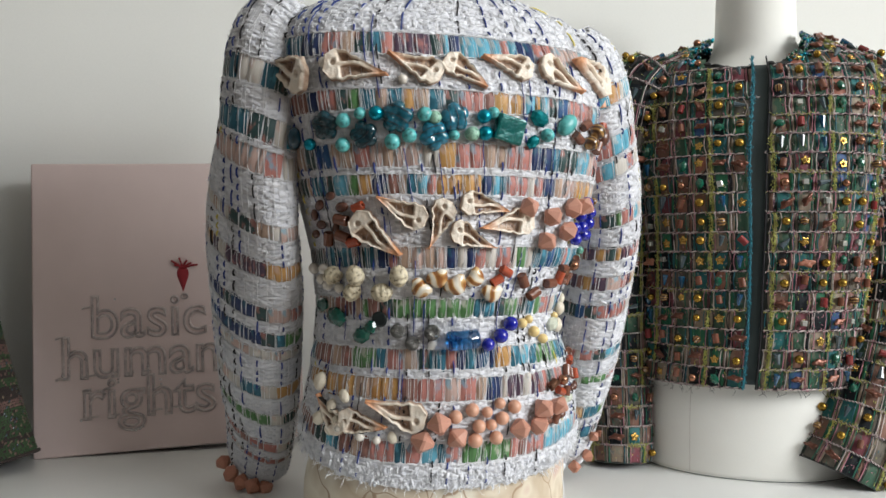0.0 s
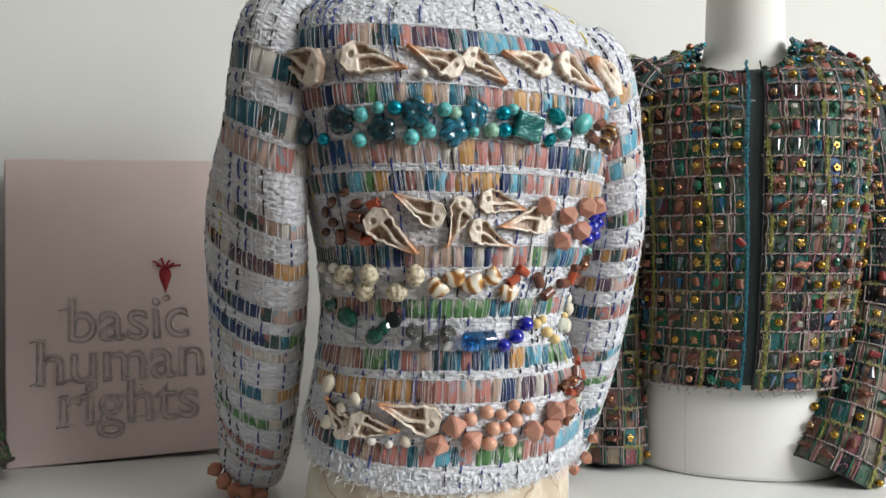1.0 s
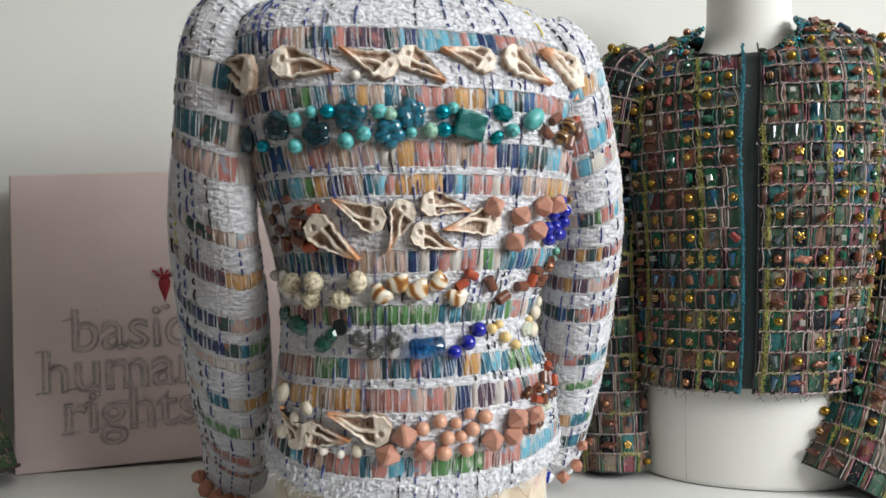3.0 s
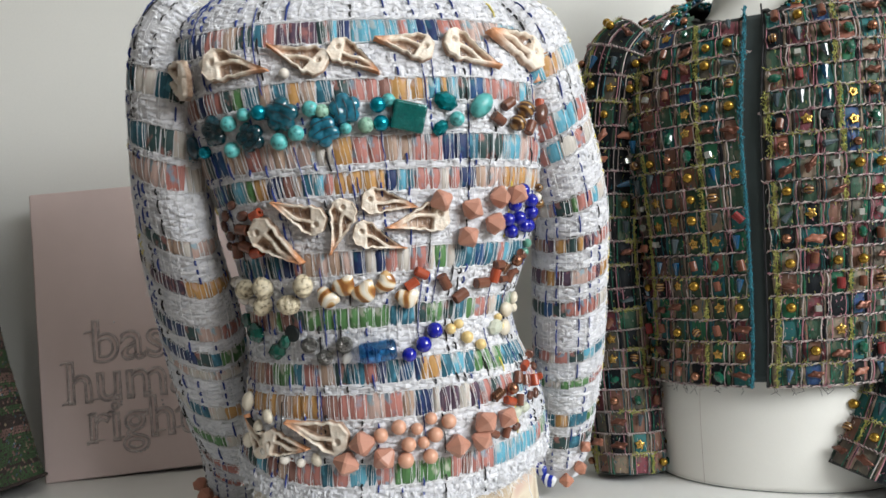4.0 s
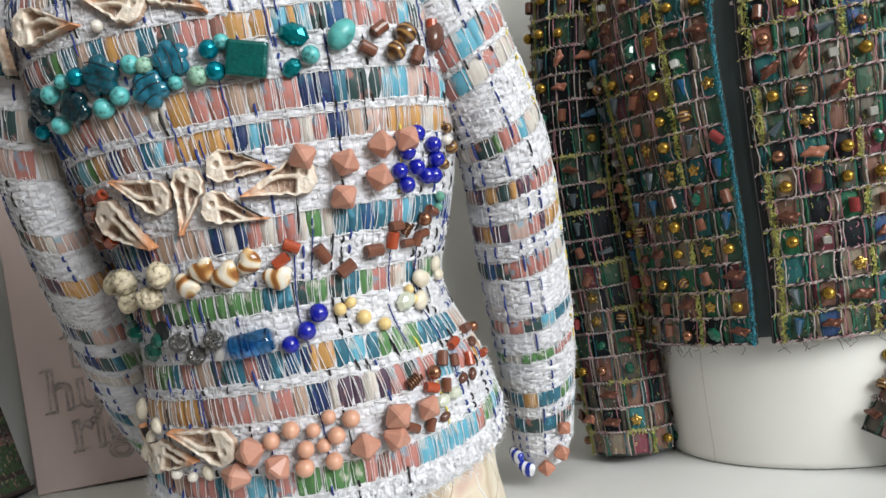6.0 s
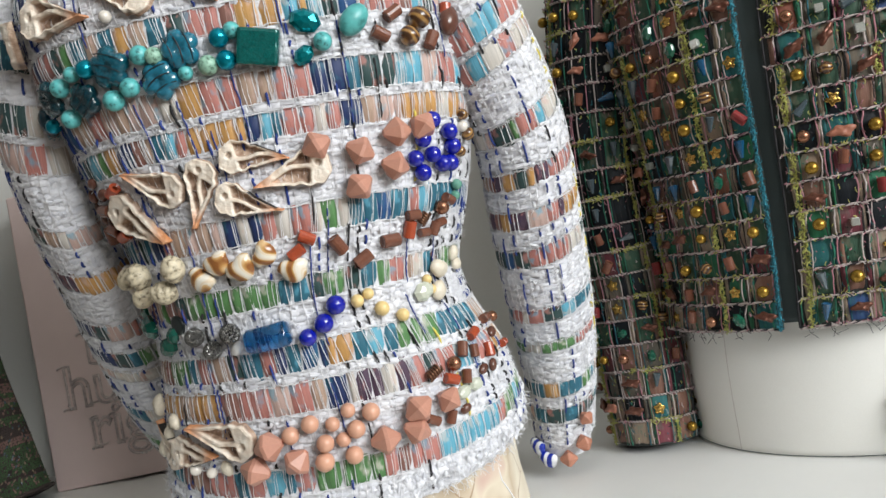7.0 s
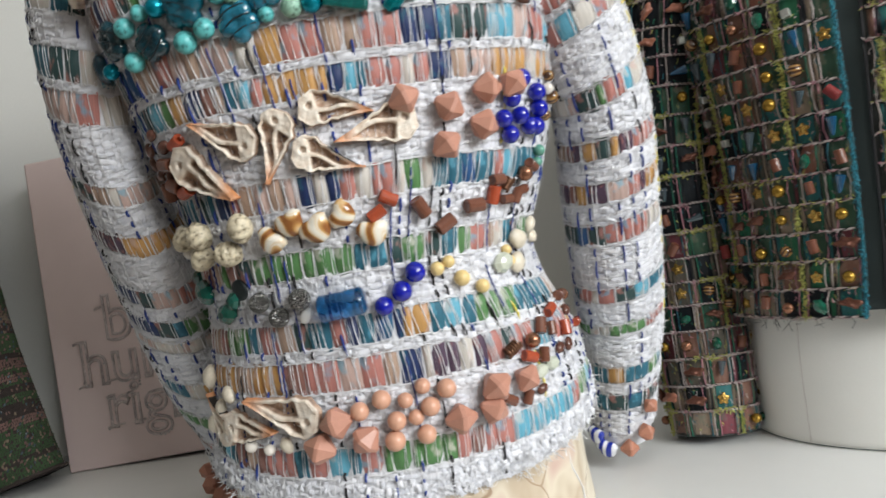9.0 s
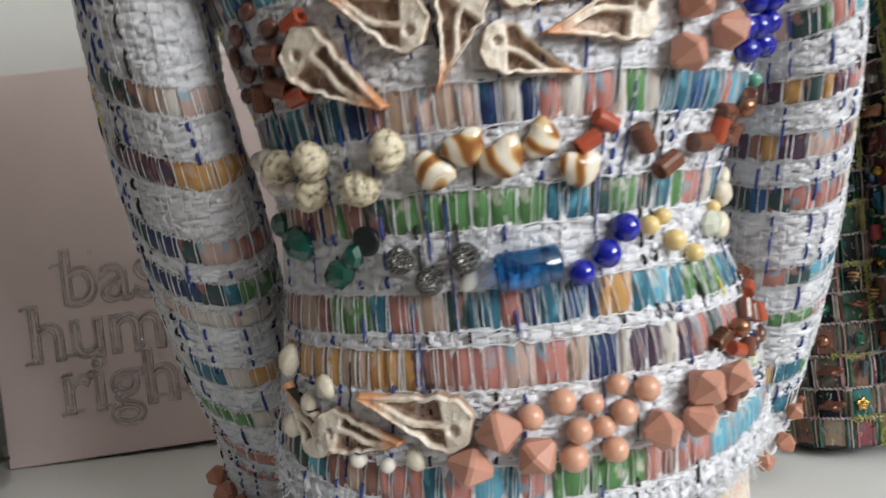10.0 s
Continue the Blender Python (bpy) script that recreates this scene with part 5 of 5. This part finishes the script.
        # lime tufts along some of the cords
        if rng.random() < 0.55:
            for _ in range(320):
                u = rng.uniform(-100, 100)
                if (skip and skip(u, lo)) or math.sin(u * 0.07 + lo * 90) < 0.1:
                    continue
                c = on_skin(skin, u, lo + rng.uniform(-0.002, 0.002), 0.0042)
                q = Vector((rng.uniform(-1, 1), rng.uniform(-0.7, 0.2), rng.uniform(-1, 1))) * 0.0036
                threads.tube([c, c + q * 0.6, c + q], 0.0005, 4)
    rest.done("ribbon_rest", list(M_DEEP.values()), parent, uv=True)
    threads.done("yarn_grid", [M_ECRU, M_ROSE, M_BLACK, M_GREENY, M_LIME, M_TEALY, M_KNOT], parent)


CHARMS = ["gold_ball"] * 6 + ["gold"] * 6 + ["copper_charm"] * 5 + ["bugle"] * 4 + ["bugle_blue"] * 2 + ["crystal"] * 2 + ["bugle_red"] * 2 + ["green_bead"] * 4 + ["coral"] + ["cyl_brown"] * 4 + ["copper"] * 2 + ["tiger_eye"] * 2
SIZE = dict(gold_ball=(4.2, 5.2), gold=(4, 4.8), copper_charm=(6, 7.5), bugle=(5.5, 7), bugle_blue=(5.5, 7), crystal=(3.6, 4.4), bugle_red=(4.6, 5.6), green_bead=(5, 6.5), coral=(6, 8), cyl_brown=(4.5, 5.6), copper=(4, 5), tiger_eye=(4.5, 5.5))


def charms(skin, parent, rows, seed, reach, skip=None, share=0.92):
    """One bead or charm in the middle of nearly every cell."""
    rng = random.Random(seed)
    for lo, hi in zip(rows, rows[1:]):
        mid = (lo + hi) / 2
        us, d, xs = arc(skin, mid)
        for col in range(int(d[0] // CELL) + 1, int(d[-1] // CELL)):
            u = float(np.interp((col + 0.5) * CELL + rng.uniform(-0.0025, 0.0025), d, us))
            if abs(u) > reach or rng.random() > share or (skip and (skip(u, mid) or abs(u - opening(mid)) < 5)):
                continue
            kind = rng.choice(CHARMS)
            bead(kind, skin, parent, u, mid + rng.uniform(-0.003, 0.003), 1.12 * rng.uniform(*SIZE[kind]), rng.choice((90, 80, 100, rng.uniform(0, 360))), sink=-0.0015)


dark_rows(DARK, front, ROWS_DARK, 21, 52, in_gap)
charms(DARK, dark_jacket, ROWS_DARK, 22, 100, skip=in_gap)
# hem and collar edge, braid on one front edge, lining seen in the opening
rng = random.Random(23)
h = Heap()
for v, slot in ((0.885, 0), (0.8865, 1)):
    for a, b in ((-125, opening(v) - 2.5), (opening(v) + 2.5, 125)):
        h.tube([on_skin(DARK, a + (b - a) * k / 80, v + rng.uniform(-0.001, 0.001), 0.003 + 0.001 * (k % 2)) for k in range(81)], 0.0009, slot)
for _ in range(60):
    u = rng.uniform(-100, 100)
    if not in_gap(u, 0.885):
        p = on_skin(DARK, u, 0.885, 0.003)
        h.tube([p, p + Vector((rng.uniform(-0.004, 0.004), -0.002, -0.004)), p + Vector((rng.uniform(-0.008, 0.008), -0.002, -rng.uniform(0.004, 0.012)))], 0.0003, 1)
h.done("hem_edge", [M_ECRU, M_BLACK], front)
h = Heap()
for strand in range(4):
    h.tube([on_skin(DARK, opening(v) - 2.5 + 0.25 * math.sin(v * 700 + strand * 1.6) - 0.1 * strand, v, 0.0045 + 0.0012 * math.cos(v * 900 + strand * 1.6)) for v in np.linspace(0.884, 1.36, 300)], 0.0008, strand % 2, 4)
for _ in range(500):
    v = rng.uniform(0.886, 1.36)
    p = on_skin(DARK, opening(v) - 2.7 + rng.uniform(-0.5, 0.5), v, 0.0055)
    h.tube([p, p + Vector((rng.uniform(-0.002, 0.002), -0.0008, rng.uniform(-0.002, 0.002))), p + Vector((rng.uniform(-0.003, 0.003), 0, rng.uniform(-0.003, 0.003)))], 0.0004, rng.randrange(2))
h.tube([on_skin(DARK, opening(v) + 2.5, v, 0.0035) for v in np.linspace(0.886, 1.36, 120)], 0.0012, 2, 4)
h.done("front_braid", [M_TEALY, mottled("bright_teal_braid", (0.03, 0.27, 0.36), 0.6, 900, 40, 0.4), M_BLACK], front, "sparkling teal braid along the front edge")
verts, faces = [], []
for j in range(60):
    v = 0.89 + (1.352 - 0.89) * j / 59
    for k in (-7, -3, 0, 3, 7):
        verts.append(on_skin(DARK, opening(v) + k, v, -0.004))
for j in range(59):
    for k in range(4):
        a = j * 5 + k
        faces.append((a, a + 1, a + 6, a + 5))
ob = child("placket", mesh_of("placket", verts, faces, M_PLACKET), front, "slate grey lining behind the opening")
sol = ob.modifiers.new("thickness", "SOLIDIFY")
sol.thickness, sol.offset = 0.0015, -1.0
# beaded collar rim
h = Heap()
for _ in range(900):
    w = rng.uniform(-175, 175)
    if abs(w) < 16:
        continue
    c = DARK.at(w, neckline(w) + 0.004 - 0.016 * rng.random())
    s = ball(6, 4)
    h.add(s[0], s[1], Matrix.Translation(Vector(c) + Vector((rng.uniform(-0.003, 0.003), rng.uniform(-0.003, 0.003), 0.002))) @ Matrix.Diagonal((0.0028, 0.0028, 0.0028, 1)), slot=rng.choice((0, 0, 1, 2)))
h.done("collar_beading", [M["green_bead"], M["bugle_blue"], M["teal_foil"]], front)
for skin, seed in ((SLEEVE_D, 31), (SLEEVE_E, 32)):
    sleeve = child("sleeve", skin.mesh("sleeve", M_DARK, 80, 110, v0=0.006, cap=False), dark_jacket)
    rows = list(np.linspace(0.008, skin.v1 - 0.001, round((skin.v1 - 0.009) / 0.0272)))
    dark_rows(skin, sleeve, rows, seed, 95, black=12)
    charms(skin, dark_jacket, rows, seed + 5, 95, share=0.8)

# ---- knit jacket at the end of the table ----
KNIT_S = Skin([(0.0, -0.80, 1.24, 1.30, 0.035, 0.045, 2.0), (0.05, -0.79, 1.235, 1.26, 0.052, 0.056, 2.0), (0.20, -0.775, 1.22, 1.11, 0.054, 0.054, 2.0),
               (0.36, -0.735, 1.20, 0.955, 0.056, 0.052, 2.0), (0.48, -0.697, 1.19, 0.84, 0.058, 0.050, 2.0), (0.572, -0.672, 1.185, 0.757, 0.062, 0.046, 2.0)], level=False)
KNIT_B = Skin([(0.80, -0.96, 1.20, 0.80, 0.16, 0.11, 2.1), (1.0, -0.96, 1.19, 1.0, 0.15, 0.11, 2.1), (1.2, -0.96, 1.19, 1.2, 0.17, 0.10, 2.2), (1.31, -0.96, 1.20, 1.31, 0.16, 0.07, 2.2), (1.36, -0.96, 1.21, 1.36, 0.08, 0.05, 2.0)])
KNIT_F = Skin([(0.75, -0.96, 1.20, 0.75, 0.14, 0.095, 2.1), (1.0, -0.96, 1.19, 1.0, 0.13, 0.09, 2.1), (1.2, -0.96, 1.19, 1.2, 0.14, 0.08, 2.2), (1.34, -0.96, 1.21, 1.34, 0.06, 0.045, 2.0), (1.45, -0.96, 1.21, 1.45, 0.05, 0.045, 2.0)])
M_KNIT = [mottled("pink_knit", (0.15, 0.085, 0.075), 0.9, 900, 40, 0.3), mottled("moss_knit", (0.035, 0.07, 0.028), 0.9, 900, 40, 0.3), mottled("brown_knit", (0.035, 0.025, 0.022), 0.9, 900, 40, 0.3), mottled("sand_knit", (0.17, 0.13, 0.09), 0.9, 900, 40, 0.25), M["bugle"]]
form_end = thing("dress_form", "white dress form under a striped knit jacket", "dress form", group="dress forms on the table")
child("torso", KNIT_F.mesh("torso", M_FORM, 48, 40), form_end)
knit = thing("knit_jacket", "striped pink and moss green knit jacket with sequins", "jacket")
child("body", KNIT_B.mesh("body", M_KNIT[2], 80, 60, rough=0.002), knit)
knit_sleeve = child("sleeve", KNIT_S.mesh("sleeve", M_KNIT[2], 70, 90, v0=0.006), knit)
rng = random.Random(41)
h = Heap()
v, run, slot = 0.02, 0, 0
while v < 0.572:
    if run == 0:
        run, slot = rng.randrange(2, 5), rng.choice((0, 1, 1, 2, 2, 3))
    run -= 1
    us, d, xs = arc(KNIT_S, v)
    s = d[0]
    while s < d[-1]:
        w = rng.uniform(0.0025, 0.0042)
        u = float(np.interp(s, d, us))
        s += w
        if abs(u) < 120:
            a, f, uv = pillow(w * 1.05, 0.0052, 0.0018, rng.random(), 2, 2, 0.4, 0.2)
            h.add(a, f, KNIT_S.frame_at(u, v, 0.0005, rng.choice((-25, 25))), slot=slot if rng.random() < 0.72 else rng.randrange(5))
    v += 0.0040
h.done("knit_stitches", M_KNIT, knit_sleeve)
h = Heap()
h.tube([on_skin(KNIT_S, u, 0.570, 0.003) for u in range(-180, 181, 6)], 0.003, 0, 6)
h.done("cuff_roll", [M_KNIT[2]], knit_sleeve)
